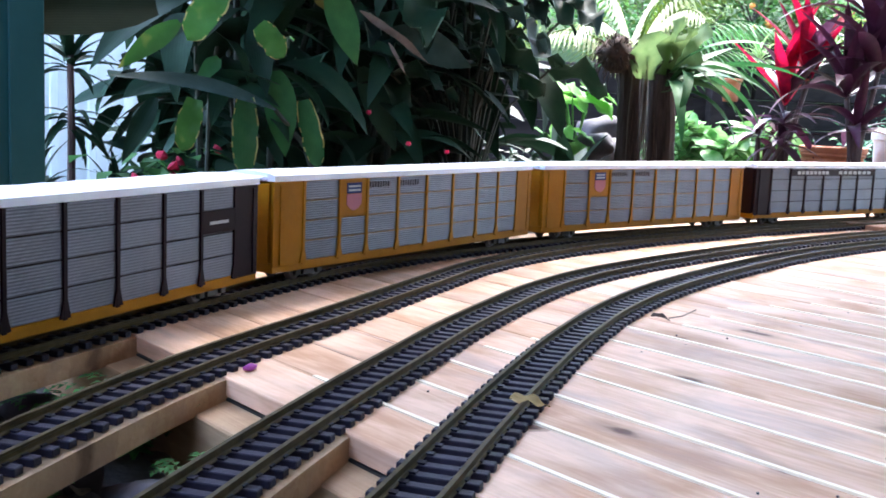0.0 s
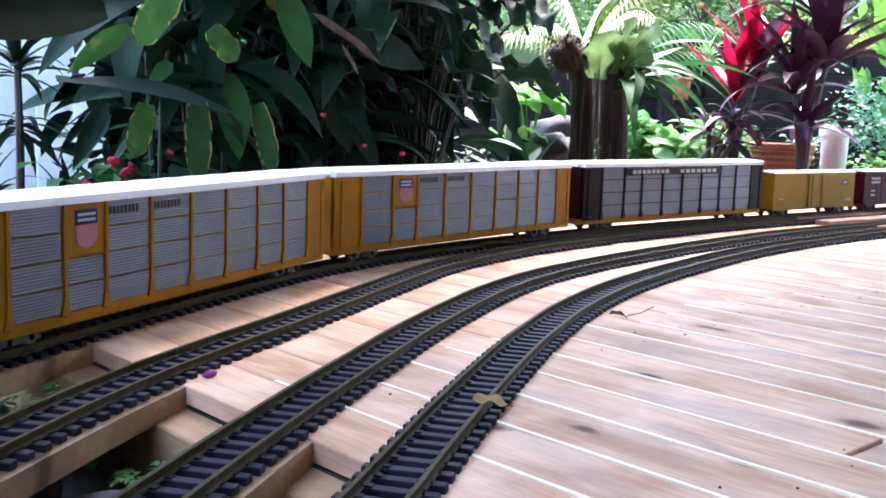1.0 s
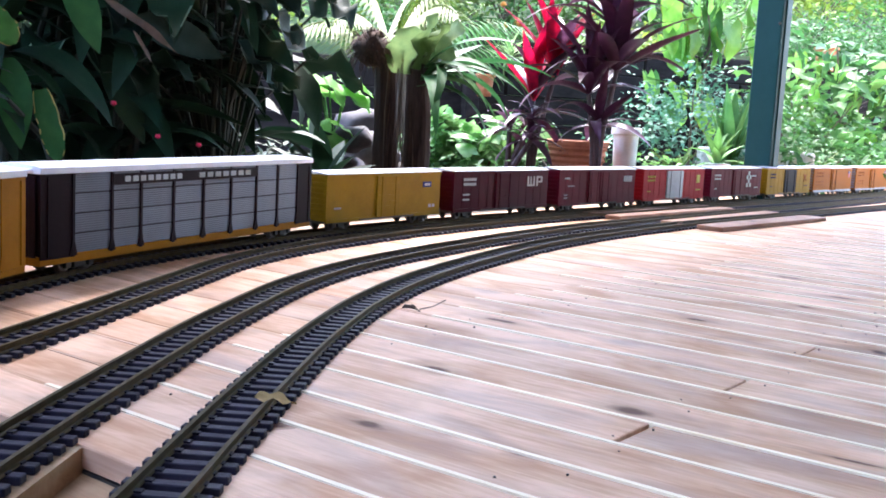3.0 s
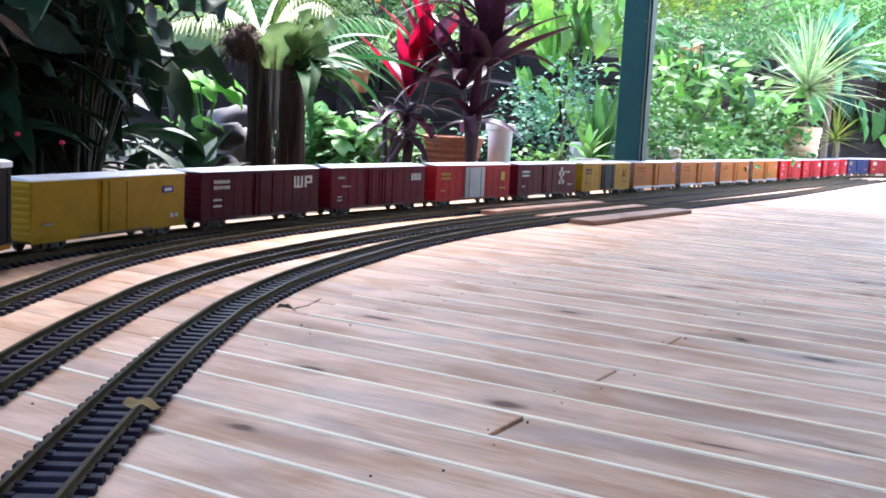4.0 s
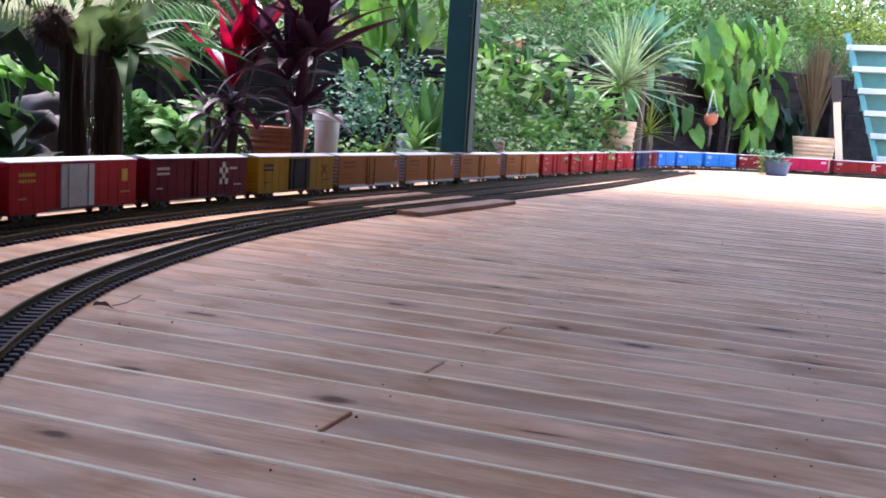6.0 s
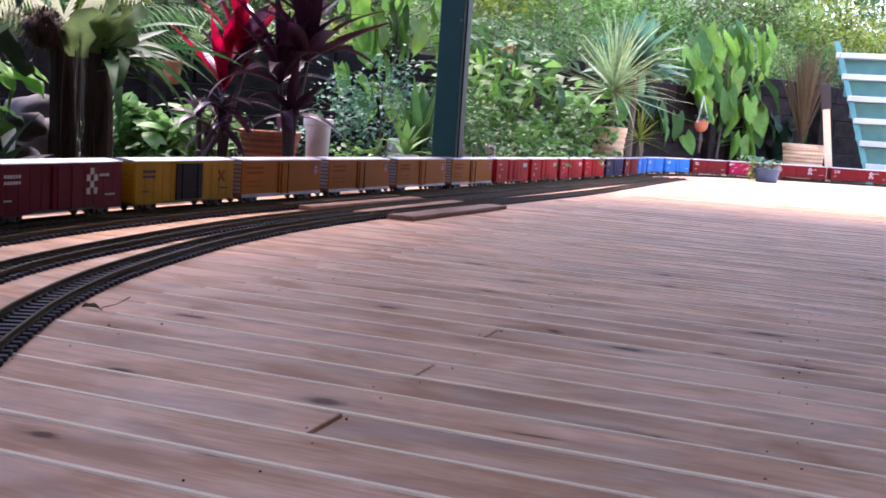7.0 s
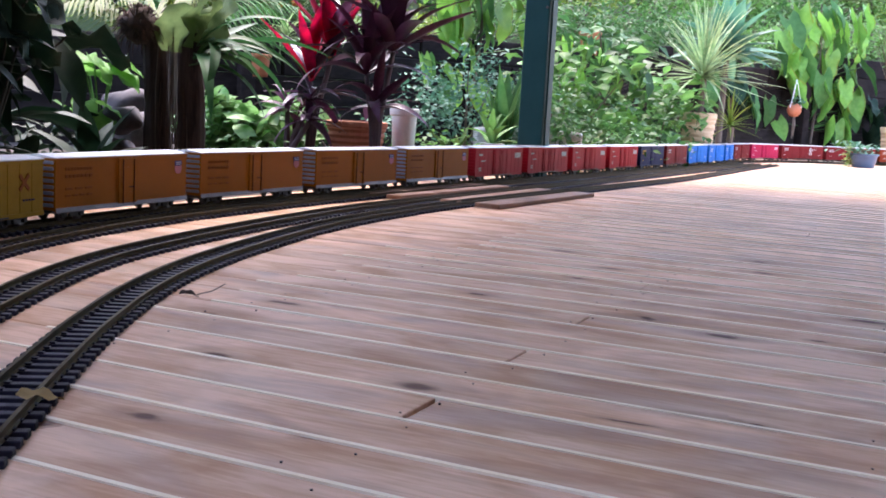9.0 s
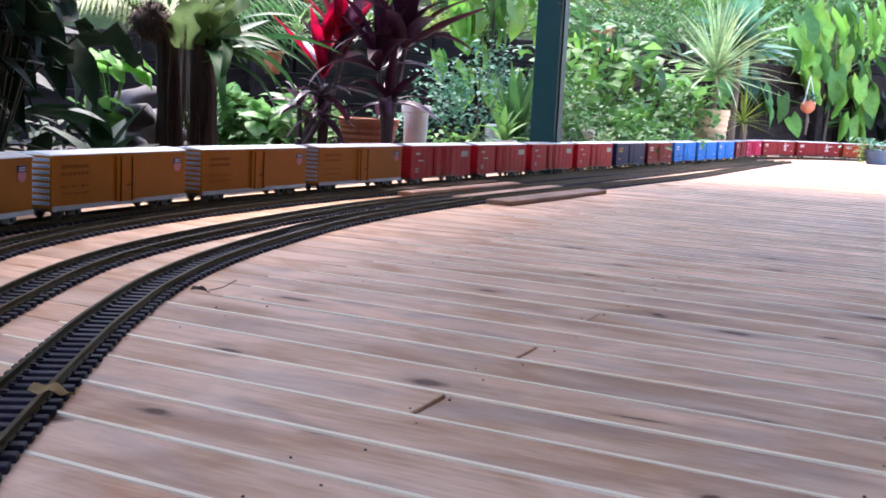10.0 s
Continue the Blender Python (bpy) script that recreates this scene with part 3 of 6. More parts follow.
def shield(root, x, z, h, y, s):
    """A plain two-colour shield emblem."""
    w = h * 0.42
    part("emblem_top", boxed(x - w, x + w, y - 0.0007, y + 0.0007, z + h * 0.12, z + h * 0.5), INKB, root, "dark blue upper half of an emblem")
    bm = bmesh.new()
    vs = [bm.verts.new((x + a * w, y + s * 0.0008, z + b * h)) for a, b in ((-1, 0.1), (1, 0.1), (1, -0.25), (0.6, -0.42), (0, -0.5), (-0.6, -0.42), (-1, -0.25))]
    bm.faces.new(vs if s < 0 else vs[::-1])
    r = bmesh.ops.extrude_face_region(bm, geom=list(bm.faces))
    bmesh.ops.translate(bm, verts=[v for v in r["geom"] if isinstance(v, bmesh.types.BMVert)], vec=(0, -s * 0.0012, 0))
    bmesh.ops.recalc_face_normals(bm, faces=list(bm.faces))
    part("emblem_base", bm, INKR, root, "pale red lower half of an emblem")
    bm = bmesh.new()
    for k in range(2):
        box(bm, x - w * 0.8, x + w * 0.8, y - 0.0011, y + 0.0011, z + h * (0.2 + 0.14 * k), z + h * (0.27 + 0.14 * k))
    part("emblem_bar", bm, INKW, root)


HW = 0.050


def auto_rack(m, length, frame_mat, sill_mat, label, mark):
    """Tall enclosed auto rack: corrugated side panels between posts, white roof."""
    root = empty("auto_rack_wagon", m, label, "train wagon", "wagons of the train")
    h = length / 2 - 0.033
    z0, z1, zr = 0.030, 0.176, 0.186
    part("underframe", boxed(-h + 0.01, h - 0.01, -0.038, 0.038, 0.022, z0, 0.001), BLACK, root)
    sill = boxed(-h, h, -HW, HW, z0 - 0.010, z0 + 0.006, 0.001)
    part("side_sill", sill, sill_mat, root)
    part("core", boxed(-h + 0.004, h - 0.004, -HW + 0.006, HW - 0.006, z0, z1), frame_mat, root)
    # roof with drip edge, slightly peaked
    bm = bmesh.new()
    prof = [(-HW - 0.003, z1 - 0.004), (HW + 0.003, z1 - 0.004), (HW + 0.003, z1 + 0.006), (HW - 0.008, zr - 0.001), (0, zr + 0.002), (-HW + 0.008, zr - 0.001), (-HW - 0.003, z1 + 0.006)]
    rings = []
    n = 26
    for i in range(n + 1):
        x = -h - 0.001 + (2 * h + 0.002) * i / n
        lift = 0.0008 if i % 2 else 0
        rings.append([bm.verts.new((x, y, z + (lift if k > 2 else 0))) for k, (y, z) in enumerate(prof)])
    for a, b in zip(rings, rings[1:]):
        for k in range(7):
            bm.faces.new((a[k], a[(k + 1) % 7], b[(k + 1) % 7], b[k]))
    bm.faces.new(rings[0][::-1]), bm.faces.new(rings[-1])
    bmesh.ops.recalc_face_normals(bm, faces=list(bm.faces))
    part("roof", bm, ROOFW, root, "white sheet roof")
    for s in (-1, 1):
        y = s * HW
        box_y = (y - 0.004, y + 0.001) if s > 0 else (y - 0.001, y + 0.004)
        posts = [0.085, 0.195, 0.285, 0.395, 0.505, 0.615, 0.725, 0.825, 0.925]
        xs = [-s * (-h + 2 * h * p) for p in posts]
        for a, b in (sorted((s * h, xs[0])), sorted((xs[-1], -s * h))):
            bm = boxed(a, b, *box_y, z0, z1 - 0.004, 0.0008)
            for k in range(1):
                xx = a + (b - a) * 0.5 - s * (0.02 if b < 0 else -0.02)
                box(bm, xx - 0.0025, xx + 0.0025, box_y[0] - 0.002, box_y[1] + 0.002, z0 + 0.004, z1 - 0.01)
            part("end_panel", bm, frame_mat, root)
        for i, x in enumerate(xs):
            bm = boxed(x - 0.0035, x + 0.0035, min(y, y + s * 0.003), max(y, y + s * 0.003), z0, z1 - 0.004, 0.0006)
            # flared foot
            f = [(x - 0.0035, z0 + 0.024), (x - 0.009, z0 + 0.002), (x + 0.009, z0 + 0.002), (x + 0.0035, z0 + 0.024)]
            va = [bm.verts.new((a, y + s * 0.0005, b)) for a, b in f]
            vb = [bm.verts.new((a, y + s * 0.0028, b)) for a, b in f]
            bm.faces.new(va), bm.faces.new(vb)
            for k in range(4):
                bm.faces.new((va[k], va[(k + 1) % 4], vb[(k + 1) % 4], vb[k]))
            bmesh.ops.recalc_face_normals(bm, faces=list(bm.faces))
            part("side_post", bm, frame_mat, root)
        for i in range(len(xs) - 1):
            a, b = sorted((xs[i], xs[i + 1]))
            a, b = a + 0.0035, b - 0.0035
            for r in range(4):
                if mark == "shield" and i == 1 and r >= 2:
                    if r == 3:
                        part("emblem_plate", boxed(a, b, *box_y, z0 + 0.076, z1 - 0.005), frame_mat, root)
                        shield(root, (a + b) / 2, z0 + 0.109, 0.05, y + s * 0.0012, s)
                    continue
                lo, hi = z0 + 0.006 + 0.0342 * r, z0 + 0.006 + 0.0342 * (r + 1) - 0.0022
                bm = bmesh.new()
                nr = 8
                prev = None
                for k in range(nr * 2 + 1):
                    z = lo + (hi - lo) * k / (nr * 2)
                    dy = s * (0.0005 if k % 2 else 0.0001)
                    row = [bm.verts.new((a, y + dy, z)), bm.verts.new((b, y + dy, z))]
                    if prev:
                        bm.faces.new((prev[0], prev[1], row[1], row[0]) if s < 0 else (prev[1], prev[0], row[0], row[1]))
                    prev = row
                part("side_panel", bm, GREYP, root)
        if mark == "shield":
            bm = bmesh.new()
            for c in (2, 3):
                q = sorted((xs[c] - s * 0.008, xs[c] - s * 0.07))
                panel_bars(bm, *q, z1 - 0.022, z1 - 0.012, 8, y + s * 0.001)
            tagged(part("lettering", bm, INKF, root, "faint dark lettering bars"), kind="stuff")
        elif mark == "band":
            part("name_band", boxed(*sorted((xs[1], xs[6])), min(y, y + s * 0.004), max(y, y + s * 0.004), z1 - 0.028, z1 - 0.008), frame_mat, root, "dark name band")
            bm = bmesh.new()
            panel_bars(bm, *sorted((xs[1] - s * 0.03, xs[3] - s * 0.02)), z1 - 0.023, z1 - 0.013, 8, y + s * 0.0045)
            panel_bars(bm, *sorted((xs[4] + s * 0.02, xs[6] + s * 0.03)), z1 - 0.023, z1 - 0.013, 7, y + s * 0.0045)
            tagged(part("lettering", bm, INKW, root, "pale lettering bars"), kind="stuff")
        else:
            part("name_plate", boxed(*sorted((xs[2], xs[3] + s * 0.006)), min(y, y + s * 0.0035), max(y, y + s * 0.0035), z1 - 0.072, z1 - 0.037), BROWN, root, "dark name plate")
            part("name_plate", boxed(*sorted((xs[7], xs[8] + s * 0.004)), min(y, y + s * 0.0035), max(y, y + s * 0.0035), z1 - 0.07, z1 - 0.036), BROWN, root, "dark name plate")
            bm = bmesh.new()
            for k, (a, b) in enumerate(((0.1, 0.62), (0.18, 0.7), (0.1, 0.5))):
                box(bm, *sorted((xs[2] + (xs[3] - xs[2]) * a, xs[2] + (xs[3] - xs[2]) * b)), y + s * 0.0035 - 0.0006, y + s * 0.0035 + 0.0006, z1 - 0.066 + 0.009 * k, z1 - 0.0625 + 0.009 * k)
            box(bm, *sorted((xs[7] + (xs[8] - xs[7]) * 0.2, xs[7] + (xs[8] - xs[7]) * 0.75)), y + s * 0.0035 - 0.0006, y + s * 0.0035 + 0.0006, z1 - 0.057, z1 - 0.0525)
            tagged(part("lettering", bm, INKW, root, "pale lettering bars"), kind="stuff")
    for s in (-1, 1):
        x = s * h
        bm = bmesh.new()
        for k in range(2):
            yy = -0.022 + 0.044 * k
            box(bm, min(x, x + s * 0.003), max(x, x + s * 0.003), yy - 0.02, yy + 0.02, z0 + 0.004, z1 - 0.008, 0.0008)
        part("end_door", bm, frame_mat, root)
        bm = boxed(min(x, x + s * 0.012), max(x, x + s * 0.012), -0.036, 0.036, z1 - 0.002, z1 + 0.004, 0.001)
        part("roof_hood", bm, ROOFW, root)
        bogie(root, s * (h - 0.105))
        coupler(root, x - s * 0.004, s)
    return root


def box_wagon(m, length, body, label, style="", door=None, end=None, roof=None, ink=INKW):
    """Box wagon: ribbed sides, sliding doors with bars, corrugated ends, ladder, roof."""
    root = empty("box_wagon", m, label, "train wagon", "wagons of the train")
    h = length / 2 - 0.032
    z0, z1 = 0.026, 0.142
    end, roof, door = end or body, roof or ALU, door or body
    part("underframe", boxed(-h + 0.008, h - 0.008, -0.032, 0.032, 0.02, z0 + 0.002, 0.001), BLACK, root)
    bm = boxed(-h, h, -HW, HW, z0, z1, 0.0012)
    flush = style in ("reefer", "plain")
    for s in (-1, 1):
        y = s * HW
        box(bm, -h, h, y - 0.0016, y + 0.0016, z0 - 0.004, z0 + 0.005)
        box(bm, -h, h, y - 0.0014, y + 0.0014, z1 - 0.006, z1 - 0.001)
        if not flush:
            n = 12
            for k in range(1, n):
                x = -h + 2 * h * k / n
                if abs(x) > 0.075:
                    box(bm, x - 0.0012, x + 0.0012, y - 0.0007, y + 0.0007, z0 + 0.005, z1 - 0.006)
    part("body", bm, body, root)
    bm = bmesh.new()
    prof = [(-HW - 0.002, z1), (HW + 0.002, z1), (HW + 0.002, z1 + 0.002), (0, z1 + 0.0075), (-HW - 0.002, z1 + 0.002)]
    rings = []
    for i in range(29):
        x = -h - 0.001 + (2 * h + 0.002) * i / 28
        l = 0.0009 if i % 2 else 0
        rings.append([bm.verts.new((x, y, z + (l if k > 1 else 0))) for k, (y, z) in enumerate(prof)])
    for a, b in zip(rings, rings[1:]):
        for k in range(5):
            bm.faces.new((a[k], a[(k + 1) % 5], b[(k + 1) % 5], b[k]))
    bm.faces.new(rings[0][::-1]), bm.faces.new(rings[-1])
    bmesh.ops.recalc_face_normals(bm, faces=list(bm.faces))
    part("roof", bm, roof, root, "pale ribbed roof")
    for s in (-1, 1):
        y = s * HW
        lo, hi = min(y, y + s * 0.0042), max(y, y + s * 0.0042)
        doors = {"reefer": [(-0.035, 0.035)], "double": [(-0.07, -0.002), (0.002, 0.07)], "plain": [(-0.05, 0.05)], "silver": [(-0.06, 0.07)], "cross": [(-0.07, 0.06)]}.get(style, [(-0.045, 0.045)])
        for a, b in doors:
            dm = boxed(a, b, lo, hi, z0 + 0.003, z1 - 0.006, 0.0009)
            for k in range(1, 4):
                zz = z0 + (z1 - z0) * k / 4
                box(dm, a + 0.004, b - 0.004, lo - 0.001, hi + 0.001, zz - 0.002, zz + 0.002)
            d = part("door", dm, door, root)
            bars = bmesh.new()
            for k in (0.2, 0.8):
                x = a + (b - a) * k
                box(bars, x - 0.001, x + 0.001, y + s * 0.0055 - 0.001, y + s * 0.0055 + 0.001, z0 + 0.002, z1 - 0.008)
            box(bars, a + (b - a) * 0.2, a + (b - a) * 0.45, y + s * 0.0055 - 0.001, y + s * 0.0055 + 0.001, z0 + 0.04, z0 + 0.043)
            part("lock_bar", bars, BAR_BROWN if style == "reefer" else door, d)
        part("door_rail", boxed(-0.12, 0.12, min(y, y + s * 0.005), max(y, y + s * 0.005), z0 - 0.002, z0 + 0.001), BLACK if style != "reefer" else DULL_ALU, root)
        # lettering as plain bars
        yy = y + s * 0.0022
        L = -s  # reading direction along the wagon, seen from outside
        bm = bmesh.new()

        def bars(x0, x1, a, b, n):
            q = sorted((L * x0, L * x1))
            panel_bars(bm, q[0], q[1], z0 + a, z0 + b, n, yy, 0.0007)

        if style == "reefer":
            pass
        elif style == "big":
            bars(-h + 0.045, -h + 0.105, 0.088, 0.096, 7), bars(-h + 0.045, -h + 0.105, 0.074, 0.082, 7), bars(-h + 0.045, -h + 0.075, 0.045, 0.05, 4), bars(-h + 0.045, -h + 0.075, 0.03, 0.035, 4)
        elif style == "double":
            bars(h - 0.085, h - 0.03, 0.072, 0.094, 4), bars(-h + 0.03, -h + 0.06, 0.085, 0.091, 3), bars(-h + 0.05, -h + 0.09, 0.06, 0.064, 4), bars(-h + 0.03, -h + 0.05, 0.03, 0.034, 3), bars(-h + 0.03, -h + 0.05, 0.02, 0.024, 3)
        elif style == "plain":
            bars(-h + 0.03, -h + 0.055, 0.03, 0.034, 3), bars(h - 0.06, h - 0.03, 0.018, 0.026, 2)
        else:
            bars(-h + 0.03, -h + 0.085, 0.084, 0.092, 6), bars(-h + 0.03, -h + 0.085, 0.07, 0.077, 6), bars(-h + 0.03, -h + 0.055, 0.03, 0.034, 3), bars(h - 0.075, h - 0.035, 0.03, 0.034, 4)
        if len(bm.verts):
            tagged(part("lettering", bm, ink, root, "plain lettering bars"), kind="stuff")
        else:
            bm.free()
        if style == "reefer":
            part("side_sill", boxed(-h, h, min(y, y + s * 0.0024), max(y, y + s * 0.0024), z0 - 0.0045, z0 + 0.0055), DULL_ALU, root, "dull silver side sill")
            bm = bmesh.new()
            q = sorted((L * (-h + 0.03), L * (-h + 0.12)))
            for a, b, n in ((0.088, 0.095, 9), (0.072, 0.079, 7), (0.045, 0.05, 3), (0.03, 0.034, 4)):
                panel_bars(bm, q[0], q[0] + (q[1] - q[0]) * n / 9 if L > 0 else q[1], z0 + a, z0 + b, n, yy, 0.0006)
            tagged(part("lettering", bm, INKG, root, "faint amber lettering bars"), kind="stuff")
            shield(root, L * (h - 0.04), z0 + 0.082, 0.034, y + s * 0.0012, s)
        if style == "big":
            # a large two-letter mark as strokes
            bm = bmesh.new()
            bx = h - 0.125
            for k, (a, b) in enumerate(((0.0, 0.008), (0.016, 0.024), (0.034, 0.042), (0.052, 0.06), (0.06, 0.086))):
                q = sorted((L * (bx + a), L * (bx + b)))
                if k == 4:
                    box(bm, *q, yy - 0.0008, yy + 0.0008, z0 + 0.092, z0 + 0.098)
                    box(bm, *q, yy - 0.0008, yy + 0.0008, z0 + 0.077, z0 + 0.082)
                    q = sorted((L * (bx + 0.078), L * (bx + 0.086)))
                    box(bm, *q, yy - 0.0009, yy + 0.0009, z0 + 0.077, z0 + 0.098)
                else:
                    box(bm, *q, yy - 0.0008, yy + 0.0008, z0 + 0.066, z0 + 0.098)
            q = sorted((L * (bx + 0.004), L * (bx + 0.038)))
            box(bm, *q, yy - 0.0009, yy + 0.0009, z0 + 0.066, z0 + 0.072)
            tagged(part("mark", bm, INKW, root, "large white mark in plain strokes"), kind="stuff")
        if style == "checker":
            bm = bmesh.new()
            for i in range(3):
                for j in range(4):
                    if (i + j) % 2 == 0:
                        q = sorted((L * (0.09 + 0.015 * i), L * (0.09 + 0.015 * (i + 1))))
                        box(bm, *q, yy - 0.0008, yy + 0.0008, z0 + 0.035 + 0.017 * j, z0 + 0.052 + 0.017 * j)
            q = sorted((L * 0.145, L * 0.185))
            panel_bars(bm, *q, z0 + 0.08, z0 + 0.087, 4, yy, 0.0007)
            tagged(part("mark", bm, INKW, root, "white checker mark"), kind="stuff")
        if style == "cross":
            for sg in (-1, 1):
                bm = boxed(-0.022, 0.022, -0.0008, 0.0008, -0.004, 0.004)
                part("mark", bm, INKG, root, "red-brown crossed strokes", m=pose(L * (h - 0.07), yy, z0 + 0.07, 0, sg * 45, 0))
        if style == "silver":
            part("mark", boxed(*sorted((L * (h - 0.07), L * (h - 0.045))), yy - 0.0008, yy + 0.0008, z0 + 0.06, z0 + 0.092), INKY, root, "amber emblem")
        if style == "plain":
            part("mark", boxed(*sorted((L * (h - 0.09), L * (h - 0.05))), yy - 0.0008, yy + 0.0008, z0 + 0.075, z0 + 0.09), INKB, root, "small blue and pale emblem", m=pose(0, 0, 0))
            part("mark", boxed(*sorted((L * (h - 0.084), L * (h - 0.056))), yy - 0.001, yy + 0.001, z0 + 0.079, z0 + 0.086), INKW, root)
    for s in (-1, 1):
        x = s * h
        bm = bmesh.new()
        for k in range(8):
            zz = z0 + 0.008 + 0.0135 * k
            box(bm, min(x, x + s * 0.0026), max(x, x + s * 0.0026), -HW + 0.004, HW - 0.004, zz, zz + 0.008, 0.001)
        tagged(part("corrugated_end", bm, end, root), kind="stuff")
        bm = bmesh.new()
        for k in range(9):
            zz = z0 + 0.006 + 0.0125 * k
            box(bm, min(x + s * 0.003, x + s * 0.005), max(x + s * 0.003, x + s * 0.005), -HW + 0.003, -HW + 0.02, zz, zz + 0.0012)
        for yy in (-HW + 0.003, -HW + 0.02):
            box(bm, min(x + s * 0.003, x + s * 0.005), max(x + s * 0.003, x + s * 0.005), yy - 0.0008, yy + 0.0008, z0, z1)
        part("ladder", bm, end, root)
        bogie(root, s * (h - 0.075))
        coupler(root, x - s * 0.004, s)
    return root


# wagons in order from the front: (rear end along the line at the start, builder)
RACK = 0.944
ORDER = []


def wagon(end, pitch, make):
    ORDER.append((end - pitch / 2, pitch, make))


O = Matrix()
first = {}


def kind(key, make):
    if key not in first:
        first[key] = make()
        return first[key]
    return copy_thing(first[key], O)


def rack_y():
    return auto_rack(O, RACK, YELLOW, YELLOW, "yellow model auto rack wagon with grey corrugated sides and white roof", "shield")


wagon(-0.281, RACK, lambda: auto_rack(O, RACK, BROWN, YELLOW, "dark brown and grey model auto rack wagon with yellow sill", "plate"))
wagon(0.668, RACK, lambda: kind("rack", rack_y))
wagon(1.604, RACK, lambda: kind("rack", rack_y))
wagon(2.55, RACK, lambda: auto_rack(O, RACK, BROWN, YELLOW, "dark brown and grey model auto rack wagon with a lettered band", "band"))
wagon(3.117, 0.567, lambda: box_wagon(O, 0.567, CNW, "mustard yellow model box wagon with a small blue emblem", "plain"))
wagon(3.691, 0.57, lambda: box_wagon(O, 0.57, MAROON, "dark maroon model box wagon with large white mark", "big"))
wagon(4.256, 0.566, lambda: box_wagon(O, 0.566, REDBR, "red-brown model box wagon with small white lettering bars", "double", ink=INKW))
wagon(4.818, 0.562, lambda: box_wagon(O, 0.562, BRIGHT, "bright red model box wagon with a grey door", "silver", door=GREYD, ink=INKY))
wagon(5.372, 0.555, lambda: box_wagon(O, 0.555, REDBR, "red-brown model box wagon with a white checker mark", "checker"))
wagon(5.925, 0.553, lambda: box_wagon(O, 0.553, CNW, "yellow model box wagon with a black door", "cross", door=BLACKD, ink=INKD))
for e in (6.472, 7.04, 7.617, 8.194):
    wagon(e, 0.566, lambda: kind("reefer", lambda: box_wagon(O, 0.566, REEFER, "orange-yellow model reefer wagon with silver ends", "reefer", end=DULL_ALU)))
for k in range(4):
    wagon(8.735 + 0.536 * k, 0.536, lambda: kind("red", lambda: box_wagon(O, 0.536, RED, "red model box wagon with white mark bars", "double")))
wagon(10.875, 0.53, lambda: box_wagon(O, 0.53, NAVY, "navy blue model box wagon with pale lettering bars", "box", ink=INKY))
wagon(11.405, 0.53, lambda: box_wagon(O, 0.53, DKRED, "oxide red model box wagon with a pale end mark", "box"))
for k in range(3):
    wagon(11.93 + 0.525 * k, 0.525, lambda: kind("blue", lambda: box_wagon(O, 0.525, BLUE, "sky blue model box wagon", "box")))
wagon(13.555, 0.57, lambda: box_wagon(O, 0.57, DKRED, "oxide red model box wagon with pale lettering bars", "box"))
wagon(14.145, 0.585, lambda: box_wagon(O, 0.585, PINK, "crimson model box wagon with white lettering bars", "double"))
for k in range(2):
    wagon(14.81 + 0.66 * k, 0.66, lambda: kind("long", lambda: box_wagon(O, 0.66, DKRED, "long oxide red model box wagon with pale lettering bars", "checker")))
wagon(16.05, 0.575, lambda: box_wagon(O, 0.575, ORANGE, "oxide red-brown model box wagon", "box"))
for k in range(8):
    wagon(16.58 + 0.53 * k, 0.53, lambda: kind("far", lambda: box_wagon(O, 0.53, MAROON, "dark maroon model box wagon with pale lettering bars", "box")))
TRAIN = [(mid, pitch, make()) for mid, pitch, make in ORDER]


def advance(t):
    return float(np.interp(t, (0, 1, 2, 3, 5, 7.5, 10), (0, -0.591, -1.183, -1.779, -2.896, -4.334, -5.894)))


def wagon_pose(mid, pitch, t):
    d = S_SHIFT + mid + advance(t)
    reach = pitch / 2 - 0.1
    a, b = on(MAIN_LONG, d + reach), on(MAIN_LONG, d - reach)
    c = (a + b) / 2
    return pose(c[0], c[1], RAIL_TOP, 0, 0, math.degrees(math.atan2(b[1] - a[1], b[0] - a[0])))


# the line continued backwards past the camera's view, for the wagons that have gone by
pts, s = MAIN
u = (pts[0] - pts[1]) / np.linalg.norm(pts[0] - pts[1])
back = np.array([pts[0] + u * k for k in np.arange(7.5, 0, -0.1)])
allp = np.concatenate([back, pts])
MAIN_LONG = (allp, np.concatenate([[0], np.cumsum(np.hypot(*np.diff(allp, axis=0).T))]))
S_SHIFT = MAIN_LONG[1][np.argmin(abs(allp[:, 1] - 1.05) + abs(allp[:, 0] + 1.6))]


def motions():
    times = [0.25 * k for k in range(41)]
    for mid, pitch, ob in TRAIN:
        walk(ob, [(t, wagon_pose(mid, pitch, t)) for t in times])

